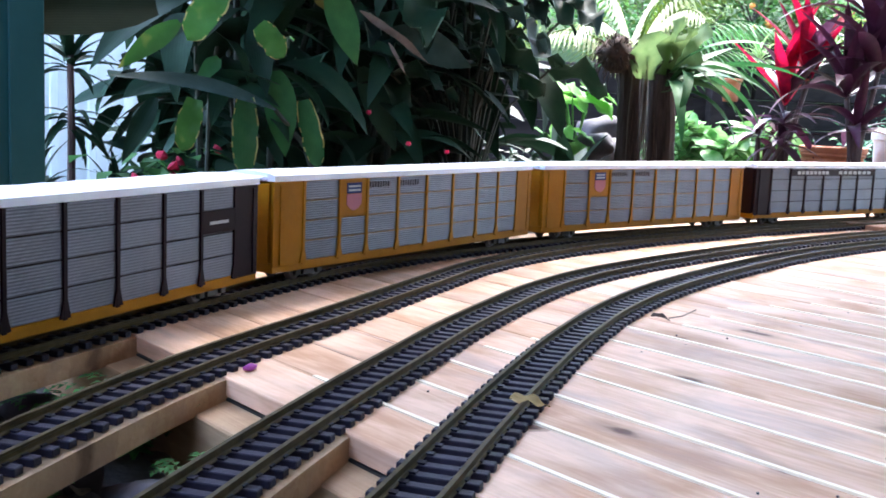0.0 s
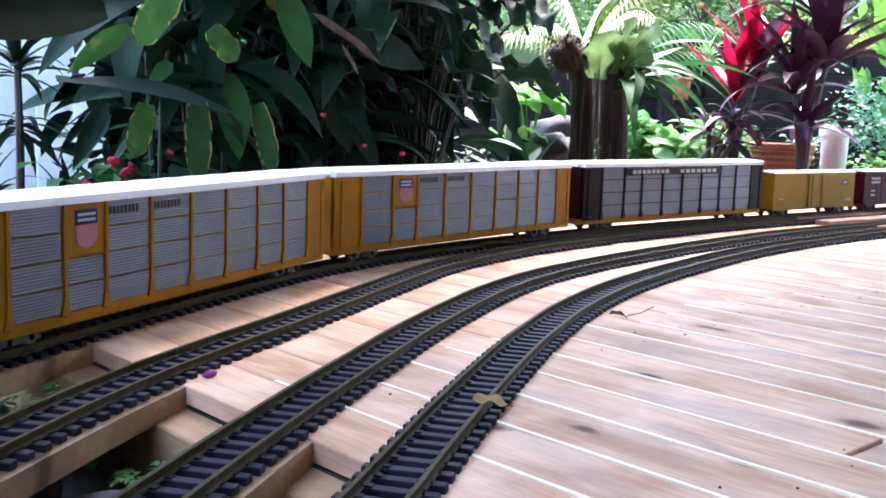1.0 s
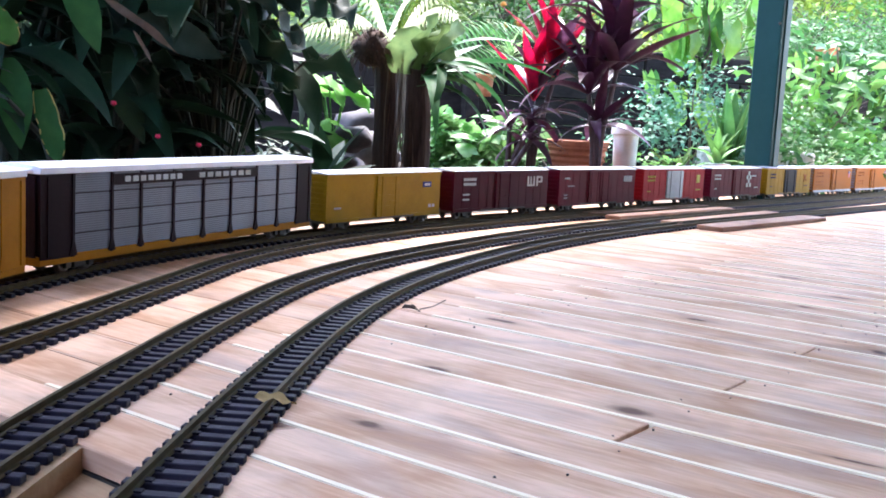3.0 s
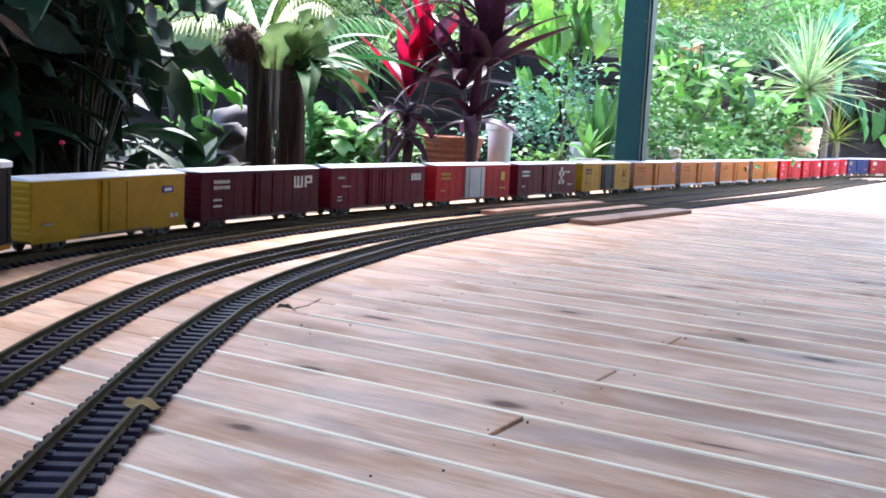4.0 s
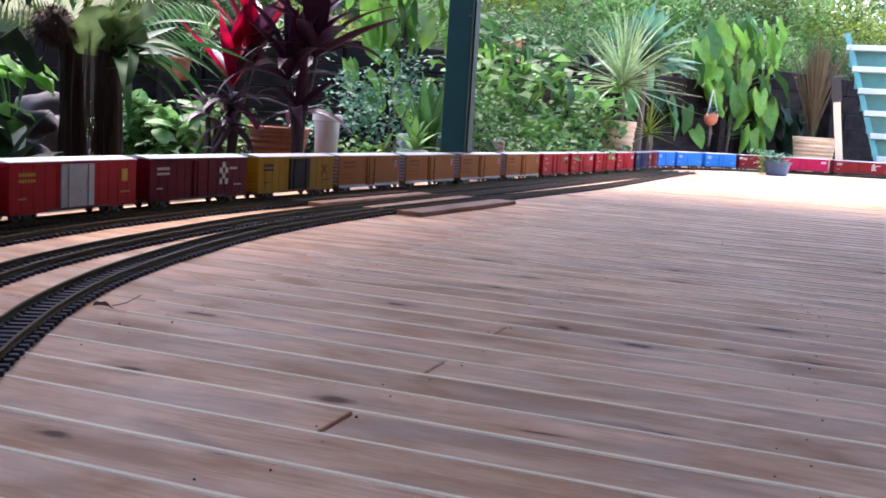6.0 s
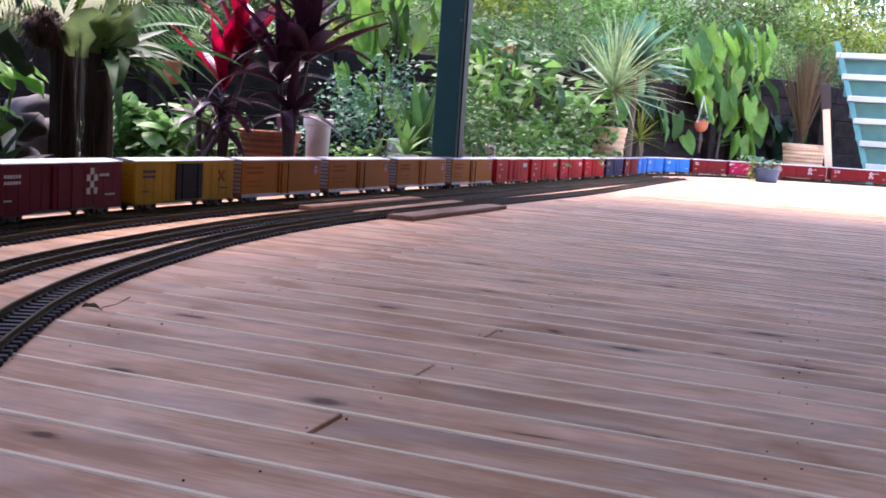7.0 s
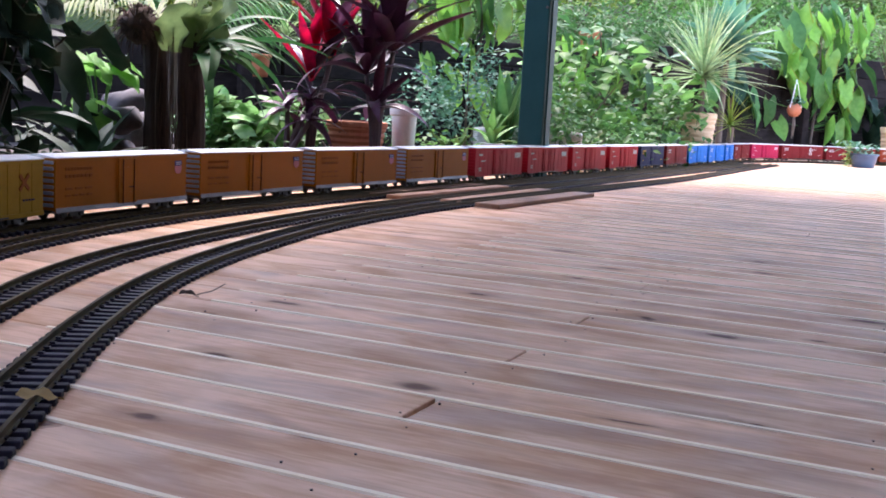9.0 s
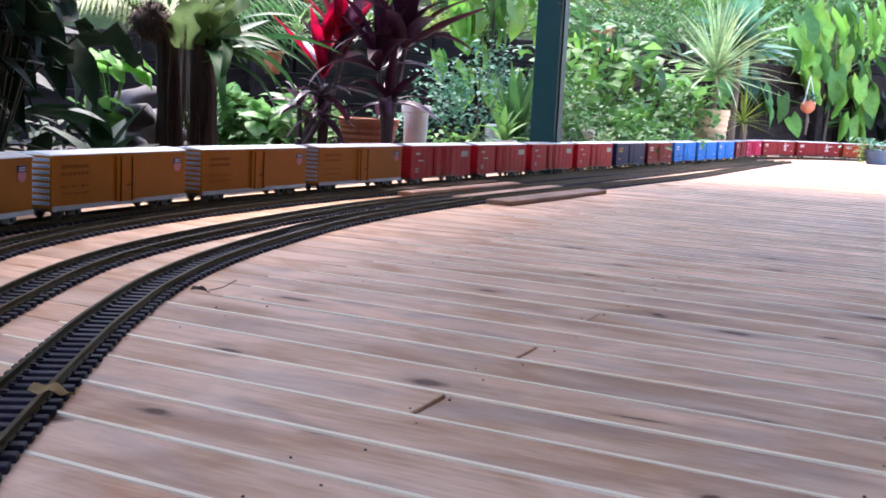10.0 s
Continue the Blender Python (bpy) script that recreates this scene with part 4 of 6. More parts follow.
# ---------- garden ----------
def leaf_mat(name, a, b, trans=0.3, rough=0.4, var=0.35, edge=None, spec=0.2):
    """Leaf: colour varies leaf by leaf, veins as fine bands across the blade, light through it."""
    m = bpy.data.materials.new(name)
    m.use_nodes = True
    nt = m.node_tree
    L = nt.links.new
    p = nt.nodes["Principled BSDF"]
    ge, oi, co = nt.nodes.new("ShaderNodeNewGeometry"), nt.nodes.new("ShaderNodeObjectInfo"), nt.nodes.new("ShaderNodeTexCoord")
    ad = nt.nodes.new("ShaderNodeMath")
    ad.operation = "ADD"
    L(ge.outputs["Random Per Island"], ad.inputs[0])
    L(oi.outputs["Random"], ad.inputs[1])
    fr = nt.nodes.new("ShaderNodeMath")
    fr.operation = "FRACT"
    L(ad.outputs[0], fr.inputs[0])
    n = nt.nodes.new("ShaderNodeTexNoise")
    n.inputs["Scale"].default_value, n.inputs["Detail"].default_value = 18, 4
    L(co.outputs["Object"], n.inputs["Vector"])
    w = nt.nodes.new("ShaderNodeTexWave")
    w.bands_direction = "X"
    w.inputs["Scale"].default_value, w.inputs["Distortion"].default_value = 45, 0.8
    L(co.outputs["Object"], w.inputs["Vector"])
    mx = nt.nodes.new("ShaderNodeMix")
    mx.data_type = "RGBA"
    mx.inputs[6].default_value, mx.inputs[7].default_value = (*a, 1), (*b, 1)
    rg = nt.nodes.new("ShaderNodeMapRange")
    rg.inputs["From Min"].default_value, rg.inputs["From Max"].default_value = 0.35, 0.7
    L(n.outputs["Fac"], rg.inputs["Value"])
    L(rg.outputs[0], mx.inputs[0])
    hs = nt.nodes.new("ShaderNodeHueSaturation")
    vr = nt.nodes.new("ShaderNodeMapRange")
    vr.inputs["To Min"].default_value, vr.inputs["To Max"].default_value = 1 - var, 1 + var
    L(fr.outputs[0], vr.inputs["Value"])
    L(vr.outputs[0], hs.inputs["Value"])
    L(mx.outputs[2], hs.inputs["Color"])
    colour = hs.outputs[0]
    if edge:
        # yellowed patches with a shape of their own
        n2 = nt.nodes.new("ShaderNodeTexNoise")
        n2.inputs["Scale"].default_value = 9
        L(co.outputs["Object"], n2.inputs["Vector"])
        r2 = nt.nodes.new("ShaderNodeMapRange")
        r2.inputs["From Min"].default_value, r2.inputs["From Max"].default_value = 0.52, 0.62
        L(n2.outputs["Fac"], r2.inputs["Value"])
        m2 = nt.nodes.new("ShaderNodeMix")
        m2.data_type = "RGBA"
        m2.inputs[7].default_value = (*edge, 1)
        L(r2.outputs[0], m2.inputs[0])
        L(colour, m2.inputs[6])
        colour = m2.outputs[2]
    L(colour, p.inputs["Base Color"])
    p.inputs["Roughness"].default_value, p.inputs["Specular IOR Level"].default_value = rough + 0.12, spec
    bp = nt.nodes.new("ShaderNodeBump")
    bp.inputs["Strength"].default_value, bp.inputs["Distance"].default_value = 0.2, 0.001
    L(w.outputs["Fac"], bp.inputs["Height"])
    L(bp.outputs[0], p.inputs["Normal"])
    tr = nt.nodes.new("ShaderNodeBsdfTranslucent")
    L(colour, tr.inputs["Color"])
    ms = nt.nodes.new("ShaderNodeMixShader")
    ms.inputs[0].default_value = trans
    L(p.outputs[0], ms.inputs[1])
    L(tr.outputs[0], ms.inputs[2])
    L(ms.outputs[0], nt.nodes["Material Output"].inputs["Surface"])
    return m


# near-black green: the shade of the near clump is put into the colour
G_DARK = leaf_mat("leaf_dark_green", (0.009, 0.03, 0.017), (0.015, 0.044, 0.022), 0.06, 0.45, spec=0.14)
G_MID = leaf_mat("leaf_mid_green", (0.04, 0.135, 0.036), (0.07, 0.185, 0.055), 0.3)
G_LIGHT = leaf_mat("leaf_light_green", (0.1, 0.26, 0.065), (0.15, 0.33, 0.09), 0.34)
G_PALE = leaf_mat("leaf_pale_green", (0.22, 0.36, 0.14), (0.32, 0.45, 0.2), 0.3)
G_VAR = leaf_mat("leaf_variegated", (0.07, 0.24, 0.045), (0.28, 0.46, 0.19), 0.3)
G_STRIPE = leaf_mat("leaf_striped", (0.17, 0.3, 0.14), (0.36, 0.46, 0.24), 0.25)
G_LIME = leaf_mat("leaf_lime", (0.16, 0.26, 0.04), (0.24, 0.31, 0.06), 0.35)
G_PALM = leaf_mat("leaf_palm_lime", (0.075, 0.13, 0.012), (0.12, 0.16, 0.02), 0.25)
G_BLUE = leaf_mat("leaf_blue_green", (0.06, 0.18, 0.115), (0.09, 0.235, 0.15), 0.22)
G_GREY = leaf_mat("leaf_slate_green", (0.022, 0.05, 0.042), (0.035, 0.068, 0.06), 0.1, 0.5, spec=0.1)
G_OLIVE = leaf_mat("leaf_olive", (0.06, 0.12, 0.03), (0.1, 0.165, 0.045), 0.28)
G_VEIN = leaf_mat("leaf_pale_rim", (0.10, 0.17, 0.12), (0.14, 0.22, 0.16), 0.15, 0.5)
G_BURNT = leaf_mat("leaf_yellow_edged", (0.05, 0.16, 0.03), (0.08, 0.22, 0.045), 0.35, 0.4, 0.3, edge=(0.42, 0.36, 0.09))
G_DEEP = leaf_mat("leaf_deep_green", (0.02, 0.095, 0.03), (0.04, 0.14, 0.042), 0.3, 0.4, 0.3, spec=0.25)
G_PHILO = leaf_mat("leaf_philodendron", (0.13, 0.34, 0.055), (0.2, 0.44, 0.085), 0.36, 0.3, 0.4, spec=0.4)
G_SHIELD = leaf_mat("leaf_shield", (0.09, 0.15, 0.055), (0.15, 0.22, 0.085), 0.35, 0.6, 0.15)
G_CAL = leaf_mat("leaf_caladium", (0.11, 0.3, 0.06), (0.17, 0.38, 0.09), 0.4, spec=0.08)
RIM = leaf_mat("leaf_burnt_rim", (0.5, 0.42, 0.14), (0.3, 0.2, 0.08), 0.3, 0.7)
STALK = mat("dark_stalk", (0.018, 0.026, 0.014), (0.01, 0.015, 0.01), rough=0.8, scale=20)
# olive leaf with its shade put into the colour
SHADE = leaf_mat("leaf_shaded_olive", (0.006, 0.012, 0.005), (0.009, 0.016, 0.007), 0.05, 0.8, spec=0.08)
G_SEED = leaf_mat("leaf_seedling", (0.05, 0.19, 0.045), (0.09, 0.27, 0.07), 0.25)
PURPLE = leaf_mat("leaf_purple", (0.035, 0.008, 0.02), (0.06, 0.014, 0.035), 0.2, 0.3)
VIOLET = leaf_mat("leaf_violet", (0.07, 0.025, 0.06), (0.12, 0.05, 0.1), 0.2, 0.25, spec=0.4)
SCARLET = leaf_mat("leaf_scarlet", (0.4, 0.004, 0.03), (0.1, 0.004, 0.022), 0.5, 0.35)
REED = leaf_mat("leaf_reed", (0.11, 0.055, 0.03), (0.07, 0.09, 0.05), 0.2, 0.6)
DRY = leaf_mat("leaf_dry", (0.2, 0.16, 0.13), (0.11, 0.08, 0.06), 0.15, 0.8)
BARK = mat("bark", (0.16, 0.125, 0.1), (0.055, 0.042, 0.036), rough=0.95, scale=30, bump=1.0, stretch=(1, 1, 0.15))
CANE = mat("cane", (0.09, 0.05, 0.05), (0.05, 0.025, 0.03), rough=0.7, scale=30, bump=0.4, stretch=(1, 1, 0.3))
TRUNK = mat("fibrous_bark", (0.085, 0.06, 0.052), (0.02, 0.014, 0.014), rough=1.0, scale=26, bump=1.0, stretch=(1, 1, 0.12), spec=0.1)
FIBRE = mat("brown_fibre", (0.08, 0.045, 0.03), (0.025, 0.015, 0.012), rough=1.0, scale=60, bump=1.0)
PINK_PETAL = leaf_mat("petal_pink", (0.8, 0.06, 0.14), (0.6, 0.03, 0.1), 0.4)
MAG_PETAL = leaf_mat("petal_magenta", (0.5, 0.06, 0.36), (0.6, 0.12, 0.42), 0.4)
FRUIT = mat("orange_fruit", (0.8, 0.26, 0.03), (0.7, 0.2, 0.03), rough=0.4)


COLS = (-1, -0.88, -0.45, 0, 0.45, 0.88, 1)


def leaf_verts(length, width, shape="lance", droop=40.0, fold=0.25, wave=0.0, n=9):
    rows, faces = [], []
    y = z = 0.0
    for i in range(n + 1):
        u = i / n
        a = radians(droop) * u
        if shape == "lance":
            w = max(math.sin(math.pi * min(1, 0.04 + 0.96 * u) ** 0.8), 0) ** 0.9
        elif shape == "strap":
            w = min(1, 0.35 + 2.6 * u) * (1 - u ** 2.6)
        elif shape == "ribbon":
            w = min(0.8, 0.5 + 1.2 * u) * (1 - u ** 9) * (1 + 0.05 * math.sin(23 * u))
        elif shape == "needle":
            w = 1 - u ** 1.5
        elif shape == "round":
            w = math.sin(math.pi * (0.08 + 0.92 * u)) ** 0.55 * (1 + 0.07 * math.sin(9 * u))
        else:
            w = max(math.sin(math.pi * (0.2 + 0.8 * u)), 0) ** 0.75 * (1.1 - 0.35 * u)
        w *= width / 2
        back = -0.26 * length * (1 - u) ** 3 if shape == "heart" else 0
        for k in COLS:
            zz = z + fold * abs(k) * w + wave * width * abs(k) * math.sin(u * 13 + (2 if k > 0 else 0)) * 0.25
            rows.append((k * w, y + back * abs(k), zz))
        y += length / n * math.cos(a)
        z -= length / n * math.sin(a)
    for i in range(n):
        for k in range(6):
            o = i * 7 + k
            faces.append((o, o + 1, o + 8, o + 7))
    return rows, faces


def leaf_me(name, material, *args, rim=None, **kw):
    v, f = leaf_verts(*args, **kw)
    me = bpy.data.meshes.new(name)
    me.from_pydata(v, [], f)
    me.materials.append(material)
    if rim:
        me.materials.append(rim)
        for i, q in enumerate(me.polygons):
            q.material_index = 1 if i % 6 in (0, 5) and random.random() < 0.6 else 0
    for q in me.polygons:
        q.use_smooth = True
    return me


def leaf_pose(p, yaw, rise, roll=0, k=1.0):
    return pose(*p, 0, 0, yaw) @ pose(0, 0, 0, rise, 0, 0) @ pose(0, 0, 0, 0, roll, 0) @ Matrix.Diagonal((k, k, k, 1))


def rosette(plant, meshes, n, p, rise=(10, 80), k=(0.8, 1.1), name="leaf", yaw0=0.0):
    for i in range(n):
        u = i / max(1, n - 1)
        piece(name, random.choice(meshes), plant, leaf_pose((p[0] + random.uniform(-0.008, 0.008), p[1] + random.uniform(-0.008, 0.008), p[2] + 0.1 * u * k[0] * 0.5), yaw0 + i * 137.5 + random.uniform(-12, 12), rise[0] + (rise[1] - rise[0]) * u + random.uniform(-6, 6), random.uniform(-20, 20), random.uniform(*k)))


def blade(plant, a, b, width, material, shape="lance", droop=22, fold=0.25, wave=0.0, rim=None, toward=(1, -0.55, 0.25), name="leaf"):
    """One leaf from its stalk at a to its tip at b, its upper face turned towards a direction."""
    a, b = Vector(a), Vector(b)
    y = (b - a).normalized()
    z = Vector(toward)
    z = (z - y * z.dot(y)).normalized()
    y = (y + z * math.tan(radians(droop) / 2)).normalized()
    x = y.cross(z).normalized()
    z = x.cross(y)
    m = Matrix((x, y, z)).transposed().to_4x4()
    m.translation = a - plant.matrix_basis.translation
    return piece(name, leaf_me(name, material, (b - a).length * 1.03, width, shape, droop=droop, fold=fold, wave=wave, rim=rim, n=14), plant, m)


def plant_at(name, x, y, z, label, category, group=""):
    return empty(name, pose(x, y, z), label, category, group)


def joined(plant, name, material, leaves, label=""):
    """Many small leaves in one mesh; leaves: (matrix, (verts, faces))."""
    V, F = [], []
    for m, (v, f) in leaves:
        o = len(V)
        V += [tuple(m @ Vector(q)) for q in v]
        F += [tuple(i + o for i in q) for q in f]
    me = bpy.data.meshes.new(name)
    me.from_pydata(V, [], F)
    me.materials.append(material)
    for q in me.polygons:
        q.use_smooth = True
    ob = new(name, me)
    ob.parent = plant
    return tagged(ob, label, kind="stuff")


def small_leaf(l, w):
    return [(0, 0, 0), (w / 2, l * 0.4, w * 0.18), (0, l * 0.45, 0), (-w / 2, l * 0.4, w * 0.18), (0, l, -l * 0.12)], [(0, 1, 2), (0, 2, 3), (1, 4, 2), (2, 4, 3)]


def bush(x, y, z, r, h, n, leaf, material, label, name="shrub", stems=5, category="shrub", lv=None):
    """Twigs with leaves gathered in clumps; uneven outline."""
    root = plant_at(name, x, y, z, label, category, "garden shrubs")
    bm = bmesh.new()
    tips = []
    for i in range(stems * 4):
        a, rr = random.uniform(0, 6.28), r * math.sqrt(random.random())
        tip = Vector((rr * math.cos(a), rr * math.sin(a), h * random.uniform(0.25, 1.0) * (1 - 0.35 * (rr / r) ** 2)))
        tips.append(tip)
        if i < stems:
            tube(bm, [(0, 0, 0), (tip.x * 0.35, tip.y * 0.35, tip.z * 0.5), tip], [0.012, 0.008, 0.003], 5)
    part("stem", bm, BARK, root)
    lv, ll = lv or small_leaf(leaf, leaf * 0.55), []
    for i in range(n):
        t = random.choice(tips)
        p = t + Vector((random.gauss(0, 1), random.gauss(0, 1), random.gauss(0, 0.8))) * r * 0.2
        p.z = max(p.z, 0.01)
        ll.append((leaf_pose(p, random.uniform(0, 360), random.uniform(-45, 40), random.uniform(-40, 40), random.uniform(0.6, 1.25)), lv))
    joined(root, "foliage", material, ll)
    return root


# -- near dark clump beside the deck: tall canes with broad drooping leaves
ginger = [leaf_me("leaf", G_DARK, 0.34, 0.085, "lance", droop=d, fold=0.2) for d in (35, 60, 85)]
for i in range(17):
    x, y = random.uniform(-2.8, -2.42), 1.22 + 0.95 * (i + random.random()) / 17
    root = plant_at("ginger_plant", x, y, -0.04, "tall dark green ginger plant with drooping leaves", "plant", "ginger plants by the deck")
    hh = random.uniform(0.75, 1.25)
    lean = (random.uniform(0.0, 0.3), random.uniform(-0.2, 0.2))
    pts = [(lean[0] * u * u, lean[1] * u * u, hh * u) for u in (0, 0.25, 0.5, 0.75, 1)]
    part("stem", tube(bmesh.new(), pts, [0.011, 0.01, 0.009, 0.007, 0.004]), STALK, root)
    for k in range(14):
        u = 0.22 + 0.78 * k / 13
        p = (lean[0] * u * u, lean[1] * u * u, hh * u)
        piece("leaf", random.choice(ginger), root, leaf_pose(p, random.uniform(-170, 20) if k % 2 else random.uniform(0, 360), random.uniform(-20, 45), random.uniform(-25, 25), random.uniform(0.75, 1.15)))
# filler thicket: near-black leaves stand in for shade, built taller than is seen
shrub = plant_at("dark_thicket", -3.1, 2.3, -0.04, "dense dark green thicket in deep shade", "shrub", "garden shrubs")
for i in range(9):
    bm = bmesh.new()
    a = (random.uniform(-0.5, 0.5), random.uniform(-0.6, 0.6))
    tube(bm, [(a[0], a[1], 0), (a[0] * 1.1, a[1] * 1.1, 0.7), (a[0] * 1.4, a[1] * 1.2, 1.6)], [0.03, 0.022, 0.01], 6)
    part("stem", bm, STALK, shrub)
dl = leaf_verts(0.26, 0.1, "lance", droop=50, fold=0.2, n=5)
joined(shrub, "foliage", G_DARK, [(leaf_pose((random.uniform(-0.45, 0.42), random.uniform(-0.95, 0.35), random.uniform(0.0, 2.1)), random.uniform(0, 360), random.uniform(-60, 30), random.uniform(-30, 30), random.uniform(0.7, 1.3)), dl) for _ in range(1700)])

# leaves with burnt yellow edges hanging out of the clump towards the deck
burnt = plant_at("ginger_plant", -2.42, 1.2, -0.04, "ginger plant with green leaves burnt yellow at the edges", "plant", "ginger plants by the deck")
part("stem", tube(bmesh.new(), [(0, 0, 0), (-0.04, 0.03, 0.4), (0.06, 0.06, 0.8)], [0.007, 0.006, 0.004]), STALK, burnt)
for a, b, w, mt, shp, rim, dr in (((-2.2, 1.02, 0.49), (-2.2, 0.88, 0.38), 0.051, G_BURNT, "lance", None, 15), ((-2.2, 1.13, 0.58), (-2.2, 1.04, 0.45), 0.091, G_BURNT, "ribbon", RIM, 30),
                                  ((-2.2, 1.22, 0.5), (-2.2, 1.29, 0.43), 0.074, G_BURNT, "ribbon", RIM, 30), ((-2.25, 1.45, 0.62), (-2.25, 1.54, 0.43), 0.079, G_DEEP, "lance", None, 20),
                                  ((-2.3, 1.44, 0.61), (-2.3, 1.5, 0.56), 0.05, RIM, "strap", None, 20), ((-2.24, 1.08, 0.32), (-2.24, 1.05, 0.2), 0.069, G_BURNT, "ribbon", RIM, 20),
                                  ((-2.2, 1.19, 0.33), (-2.2, 1.19, 0.15), 0.077, G_DEEP, "ribbon", RIM, 15), ((-2.28, 1.32, 0.4), (-2.28, 1.35, 0.19), 0.082, G_DEEP, "lance", None, 15),
                                  ((-2.28, 1.4, 0.33), (-2.28, 1.45, 0.16), 0.068, G_DEEP, "ribbon", RIM, 20), ((-2.26, 1.15, 0.42), (-2.26, 1.09, 0.35), 0.042, G_DEEP, "strap", None, 35),
                                  ((-2.3, 1.01, 0.32), (-2.3, 0.93, 0.17), 0.047, G_DARK, "lance", None, 25), ((-2.4, 1.66, 0.43), (-2.4, 1.79, 0.2), 0.082, G_DARK, "lance", None, 20)):
    blade(burnt, a, b, w, mt, shp, dr, 0.18, 0.35 if rim else 0.12, rim)
slate = plant_at("banana_plant", -2.3, 1.52, -0.04, "broad slate-green banana leaf held level", "plant")
part("stem", tube(bmesh.new(), [(0, 0, 0), (-0.06, -0.06, 0.25), (0.1, -0.25, 0.345)], [0.012, 0.009, 0.005]), STALK, slate)
blade(slate, (-2.2, 1.27, 0.305), (-2.18, 0.85, 0.355), 0.075, G_GREY, "lance", 24, 0.15, 0.0, None, (0.6, -0.3, 1))
# one leaf darkened by colour to read as shaded
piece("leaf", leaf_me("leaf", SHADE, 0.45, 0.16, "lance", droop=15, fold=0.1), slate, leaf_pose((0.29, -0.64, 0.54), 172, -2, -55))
blade(slate, (-2.2, 1.51, 0.56), (-2.2, 1.74, 0.44), 0.022, DRY, "lance", 30, 0.7, 1.0, name="dry_leaf")
blade(slate, (-2.22, 1.62, 0.49), (-2.22, 1.68, 0.41), 0.011, DRY, "lance", 20, 0.7, 0.8, name="dry_leaf")
blade(slate, (-2.35, 1.72, 0.53), (-2.33, 2.0, 0.45), 0.1, G_GREY, "lance", 25, 0.2, 0.1)

# elephant ears with wavy pale-edged leaves at the end of the clump
ears = plant_at("elephant_ear_plant", -2.5, 2.15, -0.04, "dark glossy elephant ear plant with wavy leaves", "plant")
em = [leaf_me("leaf", G_DARK, 0.23, 0.14, "heart", droop=d, fold=0.25, wave=0.8, rim=G_VEIN) for d in (20, 45)] + [leaf_me("leaf", G_GREY, 0.2, 0.115, "heart", droop=35, fold=0.3, wave=0.9, rim=G_VEIN)]
for i in range(30):
    q = (random.uniform(-0.15, 0.3), random.uniform(-0.5, 0.22), random.uniform(0.42, 0.85))
    part("stalk", tube(bmesh.new(), [(0, 0, 0), (q[0] * 0.4, q[1] * 0.4, q[2] * 0.7), q], [0.006, 0.005, 0.004], 5), STALK, ears)
    piece("leaf", random.choice(em), ears, leaf_pose(q, random.uniform(-130, 20), random.uniform(-35, 10), random.uniform(-30, 30), random.uniform(0.7, 1.1)))
fl = plant_at("begonia_plant", -2.62, 1.2, -0.04, "low plant with bright pink-red flowers", "plant")
joined(fl, "foliage", G_MID, [(leaf_pose((random.gauss(0, 0.06), random.gauss(0, 0.09), random.uniform(0.05, 0.22)), random.uniform(0, 360), random.uniform(-30, 30)), small_leaf(0.07, 0.05)) for _ in range(70)])
for i in range(6):
    q = (random.gauss(0.05, 0.04), random.gauss(0, 0.07), random.uniform(0.13, 0.25))
    part("flower", lathe(bmesh.new(), [(0.003, 0), (0.014, 0.006), (0.017, 0.014), (0.008, 0.018)], 7, 0.15), PINK_PETAL, fl, "bright pink-red flower", m=pose(*q, random.uniform(-50, 50), random.uniform(-50, 50), 0))
for q in ((0.35, 0.4, 0.34), (0.4, 0.5, 0.26), (0.42, 0.62, 0.24)):
    part("flower", lathe(bmesh.new(), [(0.002, 0), (0.008, 0.004), (0.006, 0.012)], 6), PINK_PETAL, fl, m=pose(*q))

# dark dracaena against the pale cladding
dr = plant_at("dracaena_plant", -2.82, 1.0, -0.04, "dark dracaena with whorls of narrow leaves", "plant")
part("stem", tube(bmesh.new(), [(0, 0, 0), (0.01, 0.0, 0.25), (0, 0.0, 0.5)], [0.012, 0.011, 0.009]), CANE, dr)
dm = [leaf_me("leaf", G_DARK, 0.17, 0.028, "strap", droop=d, fold=0.3, n=6) for d in (40, 80)]
rosette(dr, dm, 22, (0, 0, 0.42), (-5, 75))
rosette(dr, dm, 16, (0, 0, 0.27), (-30, 20))
rosette(dr, dm, 12, (0.03, -0.09, 0.1), (20, 85), (0.7, 1.0))
rosette(dr, dm, 12, (0.06, 0.1, 0.05), (20, 85), (0.7, 1.0))
cl = empty("cladding_wall", pose(-4.35, 0.3, -0.05), "pale blue-white corrugated cladding wall", "wall", kind="structure")
part("panel", boxed(-0.06, 0, 0, 1.95, 0, 2.2), PALE, cl)
bm = bmesh.new()
for k in range(12):
    box(bm, -0.002, 0.012, 0.05 + 0.16 * k, 0.085 + 0.16 * k, 0, 2.2, 0.003)
part("rib", bm, PALE, cl)


